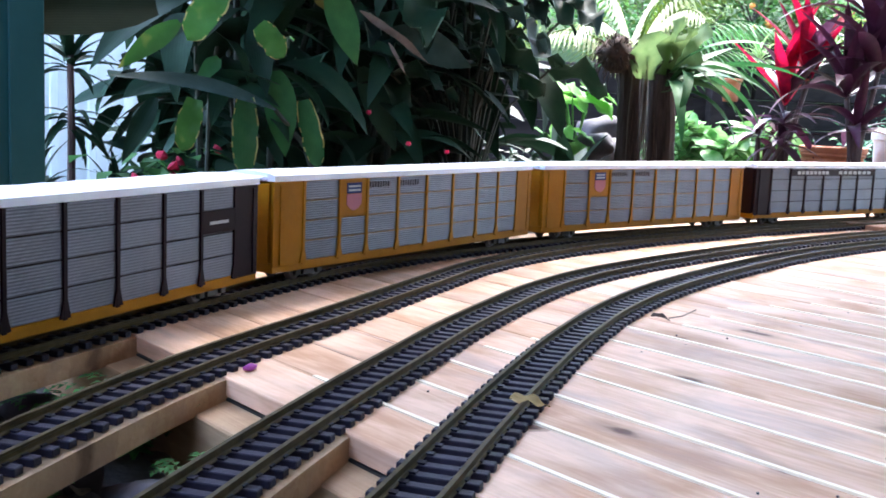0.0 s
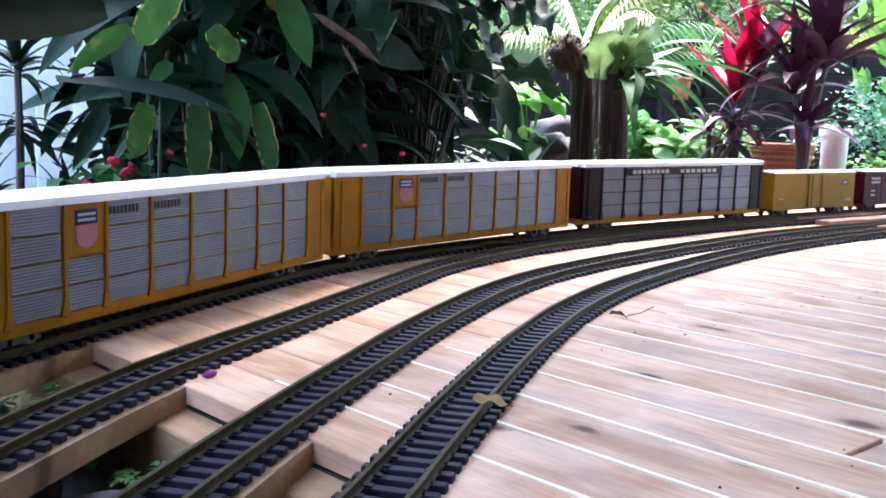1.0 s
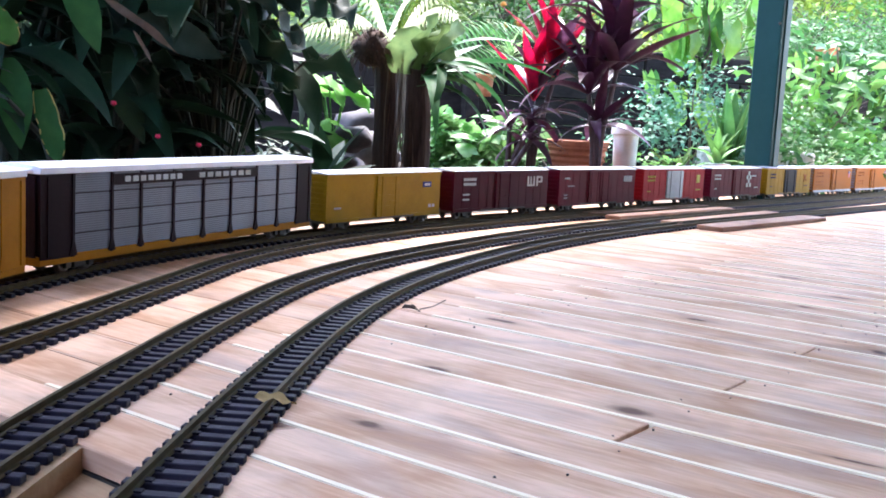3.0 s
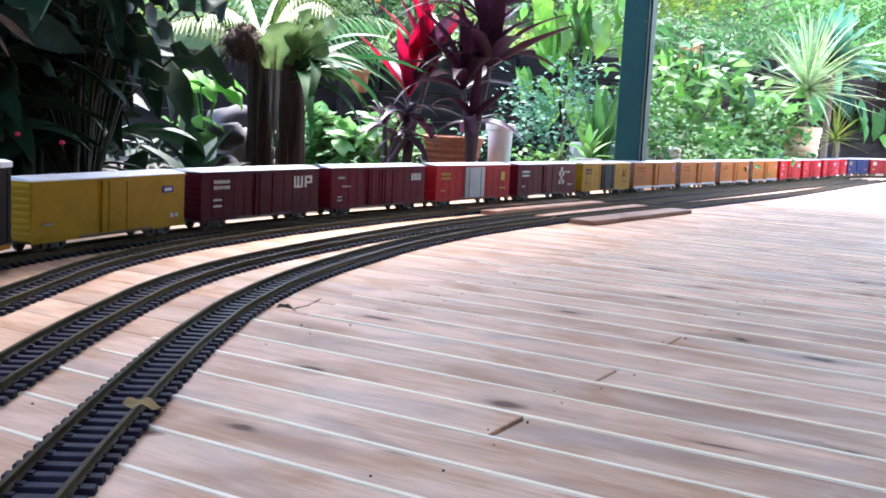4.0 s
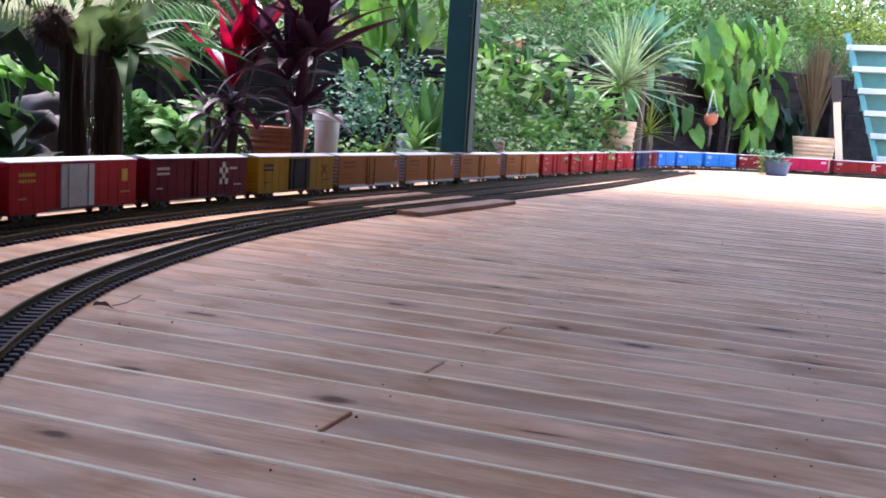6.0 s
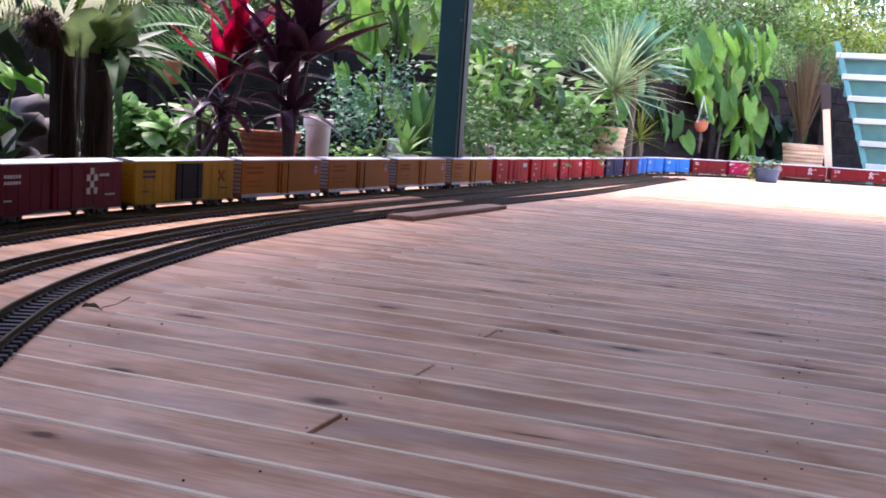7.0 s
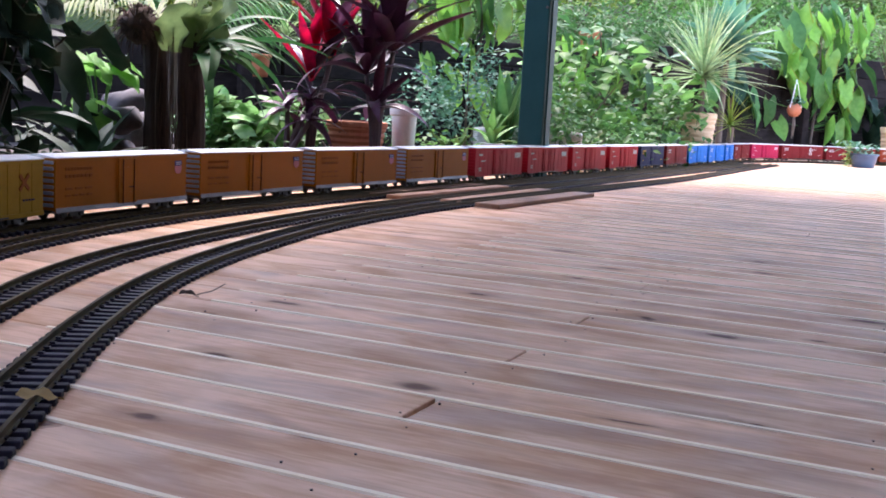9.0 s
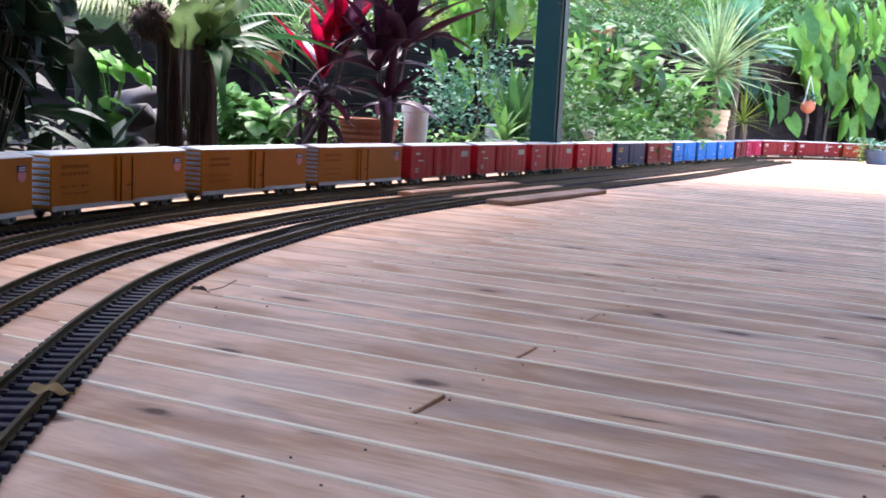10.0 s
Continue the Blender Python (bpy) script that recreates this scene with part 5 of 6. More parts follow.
# -- trunk with a staghorn fern
tree = plant_at("palm_tree", -2.76, 3.33, -0.06, "rough fibrous palm tree with two trunks", "tree")
bm = bmesh.new()
for a, r in (((-0.05, -0.03), 0.05), ((0.06, 0.05), 0.055)):
    tube(bm, [(a[0] + 0.01 * math.sin(7 * u), a[1], u) for u in np.linspace(0, 0.62, 12)], [0.86 * r * (1.25 - 0.25 * min(1, u) + 0.1 * random.random()) for u in np.linspace(0, 1.2, 12)], 12)
part("trunk", bm, TRUNK, tree)
for i in range(60):
    a = random.uniform(0, 6.28)
    x, y = 0.062 * math.cos(a) + 0.01, 0.07 * math.sin(a) + 0.01
    z1 = random.uniform(0.3, 0.7)
    part("fibre", tube(bmesh.new(), [(x, y, z1), (x * 1.25, y * 1.25, z1 * 0.6), (x * 1.15 + random.uniform(-0.02, 0.02), y * 1.2 + random.uniform(-0.02, 0.02), z1 * 0.15)], random.uniform(0.0012, 0.003), 4), BARK if i % 3 == 0 else FIBRE, tree)
stag = plant_at("staghorn_fern", -2.66, 3.34, 0.38, "pale green staghorn fern mounted on a trunk", "fern")
bm = bmesh.new()
bmesh.ops.create_icosphere(bm, subdivisions=3, radius=0.068, matrix=Matrix.Translation((-0.15, -0.14, 0.2)))
for v in bm.verts:
    v.co += v.normal * (noise.noise(v.co * 45) * 0.04)
for i in range(150):
    d = Vector((random.gauss(0, 1), random.gauss(0, 1), random.gauss(0, 1))).normalized()
    c = Vector((-0.15, -0.14, 0.2)) + d * 0.05
    tube(bm, [c, c + d * 0.03, c + d * 0.05 + Vector((0, 0, -random.uniform(0, 0.045)))], [0.003, 0.0025, 0.001], 4)
part("root_ball", bm, FIBRE, stag, "brown fibrous root ball", True)
sm = leaf_me("shield_frond", G_SHIELD, 0.24, 0.23, "round", droop=22, fold=0.25, wave=0.4)
for yaw, rise, k, p in ((-60, 84, 1.0, (0, 0, 0.12)), (-110, 80, 0.85, (-0.05, -0.04, 0.1)), (-20, 78, 1.0, (0.06, 0.05, 0.12)), (-60, 70, 0.8, (0.03, 0, 0.14))):
    piece("shield_frond", sm, stag, leaf_pose(p, yaw, rise, 0, k))
fm = [leaf_me("frond", G_DEEP, 0.52, 0.06, "strap", droop=d, fold=0.3) for d in (60, 95, 115)] + [leaf_me("frond", G_MID, 0.4, 0.055, "strap", droop=95, fold=0.3)]
for i in range(17):
    piece("frond", random.choice(fm), stag, leaf_pose((random.uniform(0, 0.05), random.uniform(-0.02, 0.05), random.uniform(0.05, 0.14)), -75 + random.uniform(-70, 70), random.uniform(-20, 40), random.uniform(-30, 30), random.uniform(0.7, 1.1)))
piece("frond", leaf_me("frond", G_BLUE, 0.26, 0.045, "lance", droop=10), stag, leaf_pose((0.05, 0.02, 0.14), -25, 28, 20))

# -- low plants and rocks at the foot of the trunk
ag = plant_at("agave_plant", -2.72, 2.86, -0.04, "broad-leaved green agave rosette on the soil", "plant")
rosette(ag, [leaf_me("leaf", G_GREY, 0.32, 0.085, "lance", droop=25, fold=0.3), leaf_me("leaf", G_DARK, 0.3, 0.08, "lance", droop=35, fold=0.3)], 13, (0, 0, 0.02), (15, 75))
ca = plant_at("caladium_plant", -3.1, 3.3, -0.04, "caladium with large pale green leaves", "plant")
cm = leaf_me("leaf", G_CAL, 0.17, 0.13, "heart", droop=35, fold=0.2, wave=0.3)
for i in range(12):
    q = (random.uniform(-0.1, 0.16), random.uniform(-0.14, 0.12), random.uniform(0.24, 0.5))
    part("stalk", tube(bmesh.new(), [(0, 0, 0), (q[0] * 0.5, q[1] * 0.5, q[2] * 0.7), q], 0.004, 5), G_LIGHT, ca)
    piece("leaf", cm, ca, leaf_pose(q, random.uniform(-150, 0), random.uniform(-40, -5), random.uniform(-20, 20), random.uniform(0.7, 1.05)))


def rock(x, y, z, r, squash=0.7):
    bm = bmesh.new()
    bmesh.ops.create_icosphere(bm, subdivisions=3, radius=r)
    o = Vector((x * 3, y * 3, 0))
    for v in bm.verts:
        v.co *= 1 + 0.45 * noise.noise(v.co / r * 0.9 + o) + 0.12 * noise.noise(v.co / r * 3 + o)
        v.co.z *= squash
    ob = new("rock", mesh_of("rock", bm, ROCK, True))
    ob.matrix_basis = pose(x, y, z, 0, 0, random.uniform(0, 360))
    return tagged(ob, "rough dark grey garden rock", "rock", "garden rocks")


rock(-2.95, 3.27, 0.2, 0.085), rock(-2.97, 3.24, 0.05, 0.12), rock(-3.2, 3.62, 0.1, 0.17), rock(-3.35, 3.75, 0.25, 0.12), rock(-3.0, 3.7, 0.02, 0.12)
for i in range(46):
    x, y = random.uniform(-1.45, -0.55), random.uniform(-0.1, 0.46)
    rock(x, y, -0.085, random.uniform(0.022, 0.055))
for i in range(15):
    x, y = random.uniform(-1.4, -0.8), random.uniform(0.15, 0.45)
    f = plant_at("fern_seedling", x, y, -0.095, "small bright green fern under the deck edge", "fern", "seedlings below the deck")
    fr = []
    for k in range(6):
        yaw = k * 60 + random.uniform(-20, 20)
        for j in range(9):
            u = j / 9
            base = pose(0, 0, 0, 0, 0, yaw) @ Vector((0, 0.045 * u, 0.03 * math.sin(2.4 * u) + 0.015))
            for sd in (-1, 1):
                fr.append((leaf_pose(base, yaw + sd * 65, 0, 0, 1.1 - u * 0.7), small_leaf(0.02, 0.011)))
    joined(f, "fronds", G_SEED, fr)
for i in range(26):
    ob = new("fallen_leaf", leaf_me("fallen_leaf", DRY, 0.045, 0.022, "lance", droop=30, fold=0.3, n=5))
    ob.matrix_basis = leaf_pose((random.uniform(-1.5, -0.6), random.uniform(-0.1, 0.46), -0.075 + random.uniform(-0.015, 0.02)), random.uniform(0, 360), random.uniform(-15, 15), random.uniform(-30, 30))
    tagged(ob, "curled brown fallen leaf on the soil", "leaf", "leaf litter")
litter = new("purple_leaf", leaf_me("purple_leaf", VIOLET, 0.11, 0.06, "round", droop=25, fold=0.2))
litter.matrix_basis = leaf_pose((-1.38, 0.46, -0.06), -40, 10, 10)
tagged(litter, "fallen purple-grey leaf on the soil", "leaf", "leaf litter")
gf = plant_at("fern_seedling", -1.1, 0.44, -0.1, "dark green fern growing against the deck bearer", "fern", "seedlings below the deck")
fr = []
for k in range(7):
    yaw = -60 + k * 40
    for j in range(11):
        u = j / 11
        base = pose(0, 0, 0, 0, 0, yaw) @ Vector((0, 0.1 * u, 0.07 * math.sin(2.2 * u) + 0.02))
        for sd in (-1, 1):
            fr.append((leaf_pose(base, yaw + sd * 70, 0, 0, 1.1 - u * 0.6), small_leaf(0.022, 0.011)))
joined(gf, "fronds", G_SEED, fr)


# -- pots
def pot(x, y, z, r, h, material, label, rim=0.012, taper=0.72, name="plant_pot", flutes=0):
    root = plant_at(name, x, y, z, label, "pot", "garden pots")
    rings = [(r * taper, 0)]
    n = 16 if flutes else 5
    for k in range(1, n):
        u = k / n
        rings.append((r * (taper + (1 - taper) * u) + (0.009 if flutes and k % 2 else 0), h * u * 0.9))
    rings += [(r * 1.0, h * 0.9)]
    bm = lathe(bmesh.new(), rings + [(r, h * 0.9 + 0.001)], 28)
    part("body", bm, material, root, smooth=not flutes)
    part("rim", lathe(bmesh.new(), [(r + rim * 0.6, h * 0.88), (r + rim, h * 0.9), (r + rim, h * 0.99), (r + rim * 0.6, h), (r - rim * 0.6, h), (r - rim, h * 0.93)], 28), material, root, smooth=False)
    part("soil", lathe(bmesh.new(), [(r - rim, h * 0.9), (r - rim, h * 0.94)], 20), SOIL, root)
    return root


pot(-2.70, 4.74, -0.04, 0.15, 0.27, TERRA, "ribbed terracotta pot on the soil", flutes=1)
pot(-2.55, 4.99, -0.04, 0.068, 0.35, WHITE_POT, "tall white embossed pot", taper=0.8)
pot(-1.66, 8.45, -0.04, 0.13, 0.44, BASKET, "banded cane-coloured basket pot", taper=0.82, flutes=1)
pot(-0.2, 11.6, 0.02, 0.21, 0.36, BASKET, "square-sided woven cane basket pot", taper=0.85, flutes=1)
pot(-2.10, 5.15, -0.04, 0.06, 0.19, WHITE_POT, "small white pot with a bromeliad", taper=0.8)
pot(-2.757, 8.906, 0.86, 0.09, 0.2, TERRA, "terracotta pot on the retaining wall", taper=0.75)
tub = pot(-0.47, 9.97, 0.0, 0.115, 0.125, NAVY_TUB, "small blue plastic tub on the deck", taper=0.8, name="plant_tub")
hp = pot(-4.13, 5.9, 0.47, 0.065, 0.15, TERRA, "small terracotta face pot hung on the wall", taper=0.75, name="wall_pot")
part("moulded_face", lathe(bmesh.new(), [(0.012, 0), (0.016, 0.02), (0.009, 0.045)], 8), TERRA, hp, m=pose(0.03, -0.042, 0.045))
hang = plant_at("hanging_pot", -1.2, 10.84, 0.42, "small round terracotta pot hanging from a cord", "pot", "garden pots")
bm = bmesh.new()
bmesh.ops.create_uvsphere(bm, u_segments=16, v_segments=10, radius=0.07, matrix=Matrix.Translation((0, 0, 0.08)))
part("bowl", bm, TERRA, hang, smooth=True)
joined(hang, "succulent", G_BLUE, [(leaf_pose((random.gauss(0.02, 0.035), random.gauss(0, 0.03), random.uniform(0.12, 0.19)), random.uniform(0, 360), random.uniform(-20, 60)), small_leaf(0.05, 0.03)) for _ in range(40)], "grey-green succulent in the bowl")
for a in (0, 2.1, 4.2):
    part("cord", tube(bmesh.new(), [(0.07 * math.cos(a), 0.07 * math.sin(a), 0.1), (0, 0, 0.38)], 0.004, 4), WHITE_POT, hang)
part("tassel", tube(bmesh.new(), [(0, 0, 0.02), (0.01, 0, -0.06), (0, 0.01, -0.2)], [0.012, 0.018, 0.008], 6), DRY, hang)


# -- cordylines
def cordyline(x, y, heads, meshes, label):
    root = plant_at("cordyline_plant", x, y, -0.04, label, "plant", "cordylines")
    for hx, hy, hz, n, k, rise in heads:
        part("stem", tube(bmesh.new(), [(0.02 * hx, 0.02 * hy, 0), (hx * 0.3, hy * 0.3, hz * 0.5), (hx, hy, hz)], [0.02, 0.016, 0.012], 7), CANE, root)
        rosette(root, meshes, n, (hx, hy, hz), rise, k)
    return root


pm = [leaf_me("leaf", PURPLE, 0.5, 0.082, "lance", droop=d, fold=0.3, wave=0.1) for d in (15, 45, 85)]
vm = leaf_me("leaf", VIOLET, 0.42, 0.085, "lance", droop=70, fold=0.35)
rm = [leaf_me("leaf", SCARLET, 0.5, 0.095, "lance", droop=d, fold=0.3) for d in (10, 30)]
cordyline(-2.48, 4.54, [(0.0, 0.0, 0.34, 13, (0.5, 0.75), (0, 60)), (-0.05, -0.02, 0.5, 18, (0.75, 1.0), (25, 85)), (0.06, 0.04, 0.62, 20, (0.8, 1.05), (25, 85)), (0.0, 0.04, 0.85, 20, (0.8, 1.1), (35, 88))], pm * 3 + [vm, vm], "large purple-black cordyline with broad glossy leaves")
cordyline(-2.84, 4.5, [(0.0, 0.0, 0.46, 11, (0.75, 1.0), (50, 88)), (0.08, 0.06, 0.58, 12, (0.75, 1.0), (58, 88))], rm * 2 + pm[1:] + [vm], "scarlet cordyline with upright glowing leaves")
cordyline(-2.88, 4.36, [(0.0, 0.0, 0.3, 12, (0.4, 0.65), (-10, 70)), (0.1, 0.05, 0.36, 12, (0.4, 0.65), (-10, 70)), (0.16, -0.05, 0.26, 9, (0.4, 0.6), (-10, 60))], [vm, pm[1], pm[2]], "young violet cordyline with narrow leaves")

# -- shrubs before the wall
bush(-3.22, 4.6, -0.05, 0.26, 0.46, 260, 0.14, G_VAR, "variegated shrub with cream-edged leaves", lv=leaf_verts(0.13, 0.1, "heart", droop=40, fold=0.2, n=5))
bush(-3.45, 4.2, -0.05, 0.3, 0.3, 260, 0.06, G_MID, "low green ground cover shrub")
bush(-2.95, 4.95, -0.05, 0.25, 0.3, 260, 0.05, G_MID, "low green ground cover shrub")
bush(-2.52, 5.75, -0.05, 0.45, 0.72, 1500, 0.05, G_BLUE, "fine-leaved grey-green jade shrub")
bush(-2.1, 5.9, -0.05, 0.35, 0.6, 900, 0.05, G_MID, "fine-leaved mid green shrub")
bush(-2.35, 5.2, -0.05, 0.2, 0.22, 260, 0.05, G_LIGHT, "low light green garden shrub")
bush(-1.98, 5.6, -0.05, 0.24, 0.32, 420, 0.07, G_MID, "low glossy green shrub")
bush(-1.95, 6.5, -0.05, 0.3, 0.26, 420, 0.06, G_MID, "low mid green garden shrub")
bush(-1.95, 7.1, -0.05, 0.4, 0.5, 480, 0.08, G_MID, "leafy light green garden shrub")
bush(-2.25, 6.9, -0.05, 0.45, 0.95, 330, 0.14, G_LIGHT, "tall light green leafy shrub")
bush(-2.35, 7.7, -0.05, 0.5, 1.1, 420, 0.14, G_MID, "tall mid green leafy shrub")
bush(-2.0, 8.2, -0.05, 0.4, 0.8, 330, 0.13, G_LIGHT, "pale green leafy garden shrub")
bush(-2.0, 6.4, -0.05, 0.4, 0.5, 600, 0.06, G_MID, "leafy mid green garden shrub")
bush(-1.85, 7.9, -0.05, 0.35, 0.6, 700, 0.06, G_MID, "leafy mid green garden shrub")
bush(-1.85, 8.6, -0.05, 0.25, 0.3, 400, 0.05, G_BLUE, "low grey-green garden shrub")
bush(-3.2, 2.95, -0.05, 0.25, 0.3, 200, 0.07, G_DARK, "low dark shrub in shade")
bush(-2.4, 3.6, -0.05, 0.2, 0.18, 150, 0.05, G_MID, "low green ground cover shrub")


def strappy(name, x, y, z, n, length, width, material, label, rise=(15, 85), droop=(30, 80), category="plant", stem=0.0, shape="strap"):
    root = plant_at(name, x, y, z, label, category)
    ms = [leaf_me("leaf", material, length, width, shape, droop=d, fold=0.35, n=6) for d in droop]
    if stem:
        part("stem", tube(bmesh.new(), [(0, 0, 0), (0.01, 0.01, stem)], [0.03, 0.025], 8), BARK, root)
    rosette(root, ms, n, (0, 0, stem), rise, (0.75, 1.1))
    return root


strappy("bromeliad_plant", -2.38, 5.3, -0.04, 16, 0.3, 0.04, G_OLIVE, "striped green arching bromeliad plant", droop=(40, 70))
strappy("bromeliad_plant", -2.1, 5.15, 0.13, 14, 0.2, 0.06, G_LIGHT, "bright green bromeliad in a white pot", droop=(20, 60))
strappy("snake_plant", -2.2, 5.55, -0.04, 9, 0.62, 0.09, G_MID, "tall stiff green snake plant", rise=(72, 88), droop=(5, 10), shape="lance")
strappy("spider_plant", -1.93, 6.35, 0.02, 46, 0.34, 0.018, G_PALE, "spider plant with arching pale striped leaves", rise=(20, 85), droop=(90, 130))
strappy("spider_plant", -4.2, 6.3, 0.74, 46, 0.32, 0.014, G_PALE, "spider plant on the wall with arching pale leaves", rise=(10, 85), droop=(90, 130))
strappy("spider_plant", -3.9, 6.75, 0.78, 40, 0.3, 0.014, G_PALE, "spider plant on the wall with arching pale leaves", rise=(10, 85), droop=(90, 130))
strappy("yucca_plant", -1.66, 8.46, 0.34, 120, 0.68, 0.03, G_STRIPE, "yucca with a fan of narrow pale striped leaves", rise=(-15, 88), droop=(4, 14, 40), stem=0.34, shape="needle")
strappy("agave_plant", -1.62, 9.16, -0.05, 50, 0.5, 0.13, G_BLUE, "large blue-green agave rosette on a tall stem", rise=(-20, 85), droop=(6, 18), stem=0.98, shape="lance")
strappy("yucca_plant", -1.46, 8.75, 0.02, 34, 0.3, 0.018, G_LIME, "small spiky yellow-green yucca", rise=(-25, 85), droop=(5, 20), stem=0.28, shape="needle")
strappy("reed_plant", -0.24, 11.6, 0.34, 90, 1.1, 0.032, REED, "tall brown and green reeds in a basket", rise=(74, 90), droop=(4, 14), shape="needle")
strappy("dry_palm", -2.3, 7.9, 0.4, 26, 0.55, 0.02, DRY, "dry straw-coloured arching fronds", rise=(0, 60), droop=(40, 70), shape="needle")
tp = plant_at("trailing_succulent", -0.47, 9.97, 0.12, "pale trailing succulent growing in the tub", "plant")
joined(tp, "foliage", G_BLUE, [(leaf_pose((random.gauss(-0.05, 0.08), random.gauss(0, 0.06), random.uniform(-0.02, 0.09)), random.uniform(0, 360), random.uniform(-40, 50)), small_leaf(0.06, 0.035)) for _ in range(150)])
joined(tp, "trails", G_PALE, [(leaf_pose((-0.13 + random.gauss(0, 0.012), -0.03 + random.gauss(0, 0.02), random.uniform(-0.11, 0.08)), random.uniform(0, 360), random.uniform(-40, 50)), small_leaf(0.045, 0.03)) for _ in range(70)])


# big palm fronds behind the trunk
def palm(x, y, z, n, length, material, label, yaw=(0, 360), rise=(20, 70)):
    root = plant_at("palm_plant", x, y, -0.06, label, "palm", "garden palms")
    part("trunk", tube(bmesh.new(), [(0, 0, 0), (0.01, 0, z * 0.5), (0, 0, z + 0.06)], [0.04, 0.035, 0.03], 8), BARK, root)
    for i in range(n):
        yw, rs = random.uniform(*yaw), random.uniform(*rise)
        ll, spine = [], []
        for j in range(26):
            u = j / 25
            a = radians(rs) - 1.5 * u * u
            q = (spine[-1] if spine else Vector((0, 0, 0))) + Vector((0, math.cos(a), math.sin(a))) * length / 26
            spine.append(q)
            if j > 4:
                for sd in (-1, 1):
                    ll.append((leaf_pose(q, sd * (58 - 25 * u), -25, 0, 1.1 - 0.6 * u), small_leaf(length * 0.42, length * 0.035)))
        f = joined(root, "frond", material, ll)
        f.matrix_basis = pose(0, 0, z + 0.06, 0, 0, yw)
        part("rib", tube(bmesh.new(), spine, 0.006, 4), material, f)
    return root


palm(-4.15, 4.9, 0.62, 9, 0.85, G_PALM, "feathery yellow-green palm in the garden", (150, 340), (30, 80))
palm(-4.3, 5.2, 0.6, 4, 0.9, G_MID, "feathery light green palm in the garden", (120, 340), (30, 80))


# heart-leaved climbers on the wall
def climber(x, y, z, n, size, spread, label, material=G_PHILO):
    root = plant_at("climbing_philodendron", x, y, z, label, "plant", "climbers on the wall")
    ms = [leaf_me("leaf", material, size, size * 0.66, "heart", droop=d, fold=f, wave=0.35, rim=G_LIME if material is G_PHILO else None) for d, f in ((15, 0.3), (40, 0.5), (60, 0.2))] + [leaf_me("leaf", G_MID, size, size * 0.62, "heart", droop=35, fold=0.4, wave=0.2), leaf_me("leaf", material, size * 0.9, size * 0.62, "heart", droop=25, fold=0.3)]
    part("vine", tube(bmesh.new(), [(0, 0, 0), (0.04, 0.02, spread[2] * 0.5), (-0.02, 0, spread[2])], [0.015, 0.012, 0.006], 6), BARK, root)
    for i in range(n):
        q = Vector((random.uniform(-1, 1) * spread[0], random.uniform(-0.12, 0.05), random.uniform(0.15, 1) * spread[2]))
        q = pose(0, 0, 0, 0, 0, ang) @ q
        part("stalk", tube(bmesh.new(), [(0, 0, q.z * 0.8), q], 0.005, 4), G_MID, root)
        piece("leaf", random.choice(ms), root, leaf_pose(q, ang - 160 + random.uniform(-55, 55), random.uniform(-88, -45), random.uniform(-28, 28), random.uniform(0.65, 1.05)))
    return root


climber(-1.08, 11.45, 0.1, 64, 0.36, (0.7, 0, 1.5), "climbing philodendron with large glossy heart leaves")
climber(-2.82, 6.5, 0.3, 40, 0.27, (0.5, 0, 1.15), "climbing philodendron with large glossy heart leaves")
climber(-0.5, 12.4, 0.2, 10, 0.3, (0.3, 0, 0.5), "climbing philodendron with dark heart leaves", G_DARK)
climber(-2.2, 7.4, -0.05, 44, 0.22, (0.45, 0, 1.0), "light green leafy climbing plant")
climber(-1.75, 10.3, 0.45, 10, 0.33, (0.3, 0, 0.4), "dark broad-leaved climbing plant", G_DARK)

# -- bank behind the wall
kinds = [(G_MID, "bushy green shrub on the bank"), (G_LIGHT, "bright green shrub on the bank"), (G_LIGHT, "bright green shrub on the bank"), (G_OLIVE, "olive green shrub on the bank"), (G_OLIVE, "olive green shrub on the bank"), (G_LIME, "yellow-green grassy shrub on the bank")]
for row, (off, rr, hh, step) in enumerate(((0.6, 0.45, 0.5, 0.8), (1.5, 0.7, 1.1, 1.05), (3.0, 1.0, 1.8, 1.4), (5.2, 1.5, 3.0, 1.9), (8.0, 2.2, 4.2, 2.4))):
    uu = 0.2
    while uu < wlen + (4 if row < 1 else 10):
        p = WALL_A + wdir * (uu + random.uniform(-0.25, 0.25)) + wnor * (off + random.uniform(-0.2, 0.2))
        mt, lb = random.choice(kinds)
        bush(p.x, p.y, ground_z(p.x, p.y) - 0.05, rr, hh * random.uniform(0.7, 1.2), 1700, 0.05 + 0.025 * row, mt, lb, stems=8)
        uu += step
ct = plant_at("citrus_shrub", -5.0, 7.4, ground_z(-5.0, 7.4), "dark citrus shrub with small orange fruit", "shrub", "garden shrubs")
part("stem", tube(bmesh.new(), [(0, 0, 0), (0, 0.02, 0.4), (0.03, 0, 0.8)], [0.03, 0.02, 0.01]), BARK, ct)
joined(ct, "foliage", G_MID, [(leaf_pose((random.gauss(0, 0.28), random.gauss(0, 0.28), random.uniform(0.1, 1.1)), random.uniform(0, 360), random.uniform(-50, 40)), small_leaf(0.1, 0.045)) for _ in range(600)])
for i in range(8):
    bm = bmesh.new()
    bmesh.ops.create_icosphere(bm, subdivisions=2, radius=0.026)
    part("fruit", bm, FRUIT, ct, "small orange fruit", True, m=pose(random.uniform(0.1, 0.4), random.uniform(-0.42, -0.15), random.uniform(0.05, 0.55)))

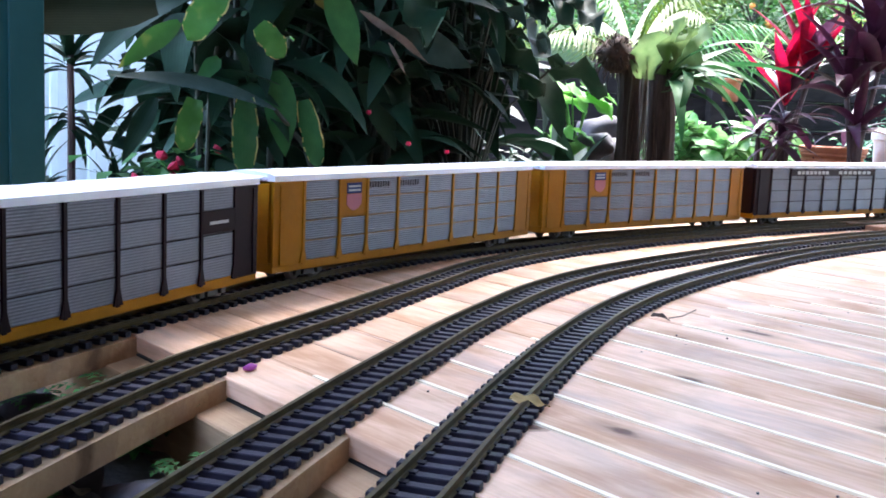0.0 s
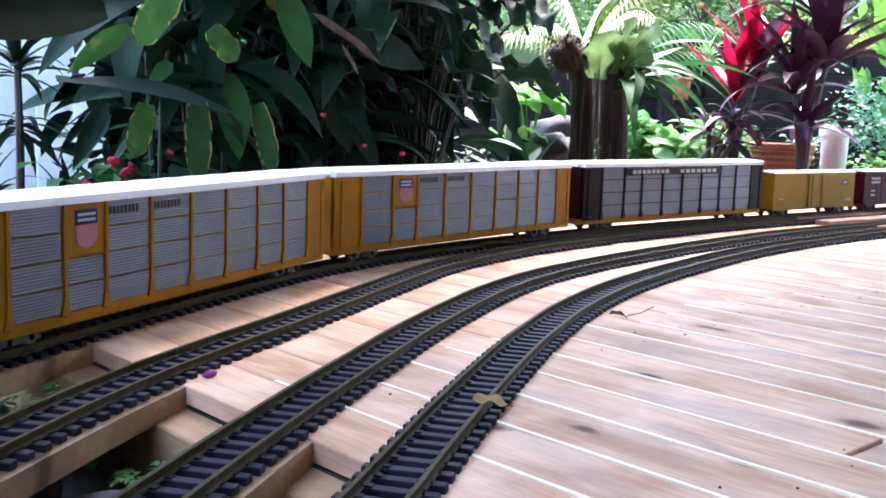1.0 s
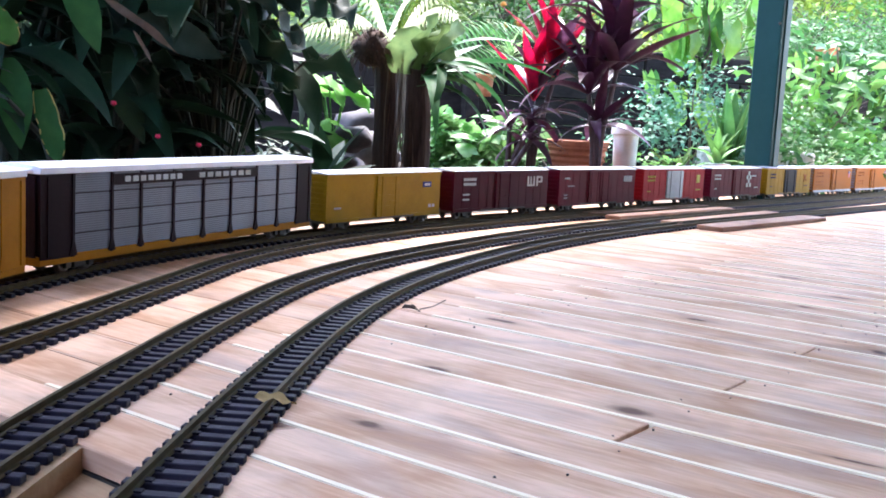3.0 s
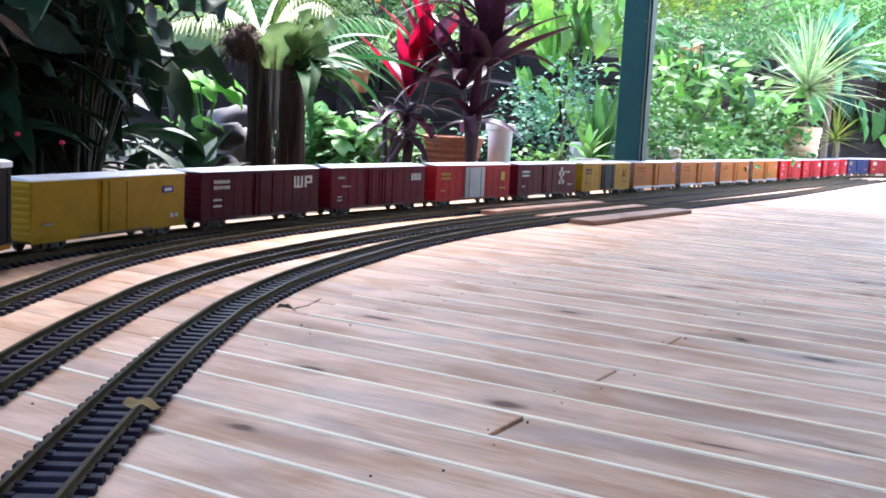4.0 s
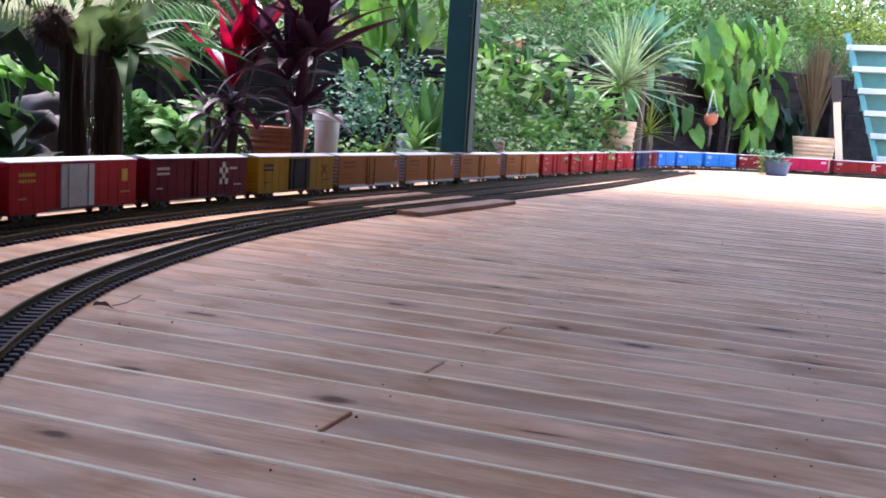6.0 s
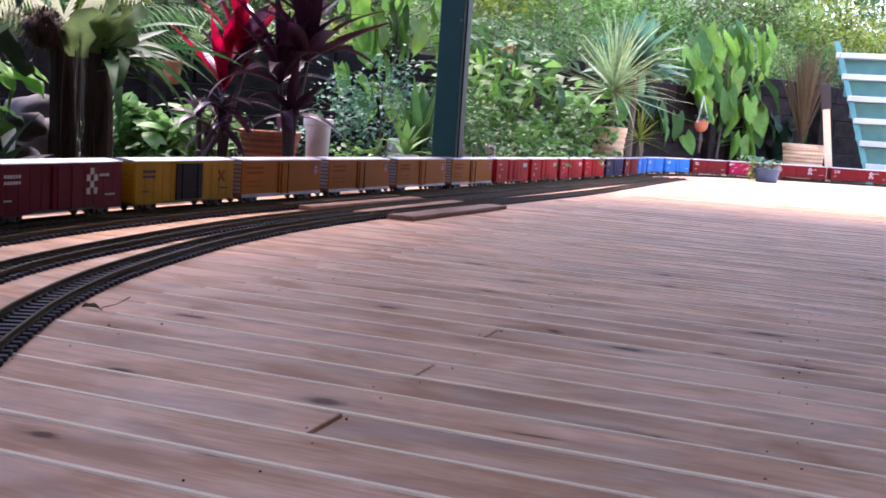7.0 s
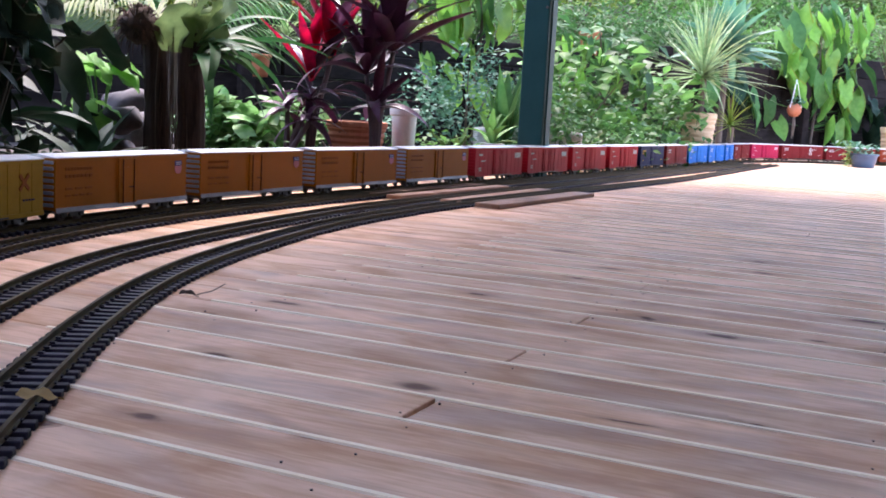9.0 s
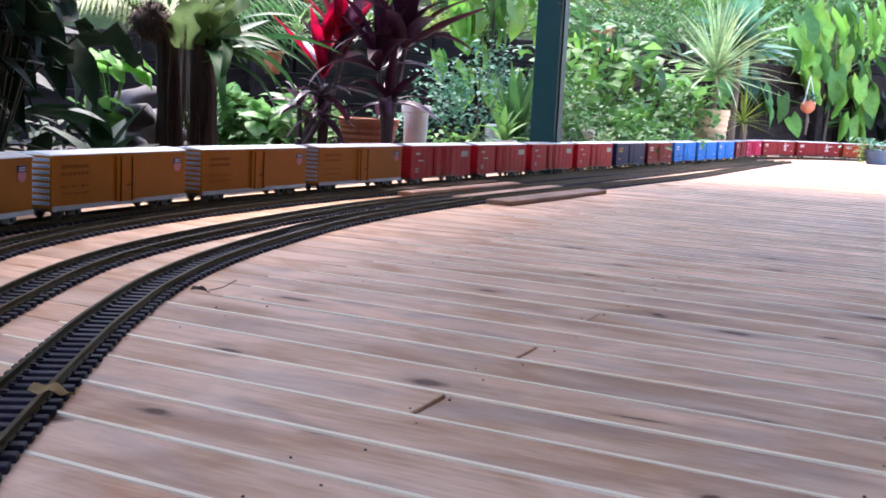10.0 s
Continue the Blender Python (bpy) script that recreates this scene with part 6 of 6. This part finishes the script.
# -- ledge, stairs, leaning plank
ob = new("stone_ledge", mesh_of("stone_ledge", boxed(-0.32, 0.32, -0.14, 0.14, 0, 0.27, 0.012), mat("pale_concrete", (0.78, 0.78, 0.76), (0.66, 0.66, 0.64), rough=0.85, scale=12, bump=0.4)))
ob.matrix_basis = pose(-2.2, 5.95, -0.05, 0, 0, 30)
tagged(ob, "low pale concrete garden ledge", "ledge")
st = plant_at("garden_stairs", 0.36, 12.0, -0.04, "turquoise painted timber garden stairs", "stairs")
for k in range(6):
    z, x = 0.2 + 0.245 * k, 0.08 - 0.085 * k
    part("tread", boxed(x, x + 1.2, 0.13 * k, 0.13 * k + 0.24, z, z + 0.06, 0.004), TREAD, st)
    part("riser", boxed(x + 0.04, x + 1.15, 0.13 * k + 0.17, 0.13 * k + 0.19, z - 0.185, z - 0.002, 0.002), TURQ, st)
bm = bmesh.new()
va = [bm.verts.new(q) for q in ((0.12, -0.05, 0), (0.18, -0.05, 0), (-0.32, 0.75, 1.62), (-0.38, 0.75, 1.62))]
vb = [bm.verts.new(v.co + Vector((0, 0.045, 0))) for v in va]
bm.faces.new(va), bm.faces.new(vb[::-1])
for k in range(4):
    bm.faces.new((va[k], vb[k], vb[(k + 1) % 4], va[(k + 1) % 4]))
bmesh.ops.recalc_face_normals(bm, faces=list(bm.faces))
part("stringer", bm, TURQ, st)
pl = plant_at("leaning_plank", 0.09, 11.42, -0.04, "pale timber plank with a black end leaning on the wall", "plank")
part("board", boxed(-0.036, 0.036, -0.02, 0.02, 0, 0.8, 0.003), mat("fresh_pine", (0.72, 0.6, 0.42), (0.62, 0.5, 0.34), rough=0.7, scale=20), pl, m=pose(0, 0, 0, 4, -8, 0))
part("black_end", boxed(-0.05, 0.05, -0.024, 0.024, 0.801, 1.06, 0.004), BLACK, pl, "black sleeve on the plank end", m=pose(0, 0, 0, 4, -8, 0))

# -- small things on the deck
lf = new("dry_leaf", leaf_me("dry_leaf", leaf_mat("leaf_straw", (0.46, 0.31, 0.13), (0.3, 0.17, 0.06), 0.2, 0.7), 0.055, 0.02, "lance", droop=30, fold=0.35, wave=0.8))
lf.matrix_basis = leaf_pose((-0.757, 0.706, 0.021), -48, 4, 18, 0.8)
tagged(lf, "curled pale dry leaf lying on the siding", "leaf")
lf = new("dry_leaf", leaf_me("dry_leaf", mat("dark_dry_leaf", (0.08, 0.05, 0.035), rough=0.9), 0.045, 0.018, "lance", droop=50, fold=0.7, wave=0.5))
lf.matrix_basis = leaf_pose((-1.028, 1.275, 0.005), -50, 10, 10, 0.75)
tagged(lf, "dark curled dry leaf on the deck", "leaf")
tw = new("twig", mesh_of("twig", tube(bmesh.new(), [(-1.012, 1.3, 0.003), (-1.003, 1.325, 0.006), (-0.993, 1.345, 0.016)], 0.0009, 5), DRY))
tagged(tw, "thin dry twig lying on the deck", "twig")
be = new("fallen_petal", mesh_of("fallen_petal", lathe(bmesh.new(), [(0.004, 0), (0.012, 0.004), (0.013, 0.01), (0.006, 0.014)], 10, 0.2), MAG_PETAL, True))
be.matrix_basis = pose(-1.062, 0.572, 0.0005, 0, 0, 20) @ Matrix.Diagonal((0.5, 0.9, 0.55, 1))
tagged(be, "small magenta petal fallen on the deck", "petal")


motions()
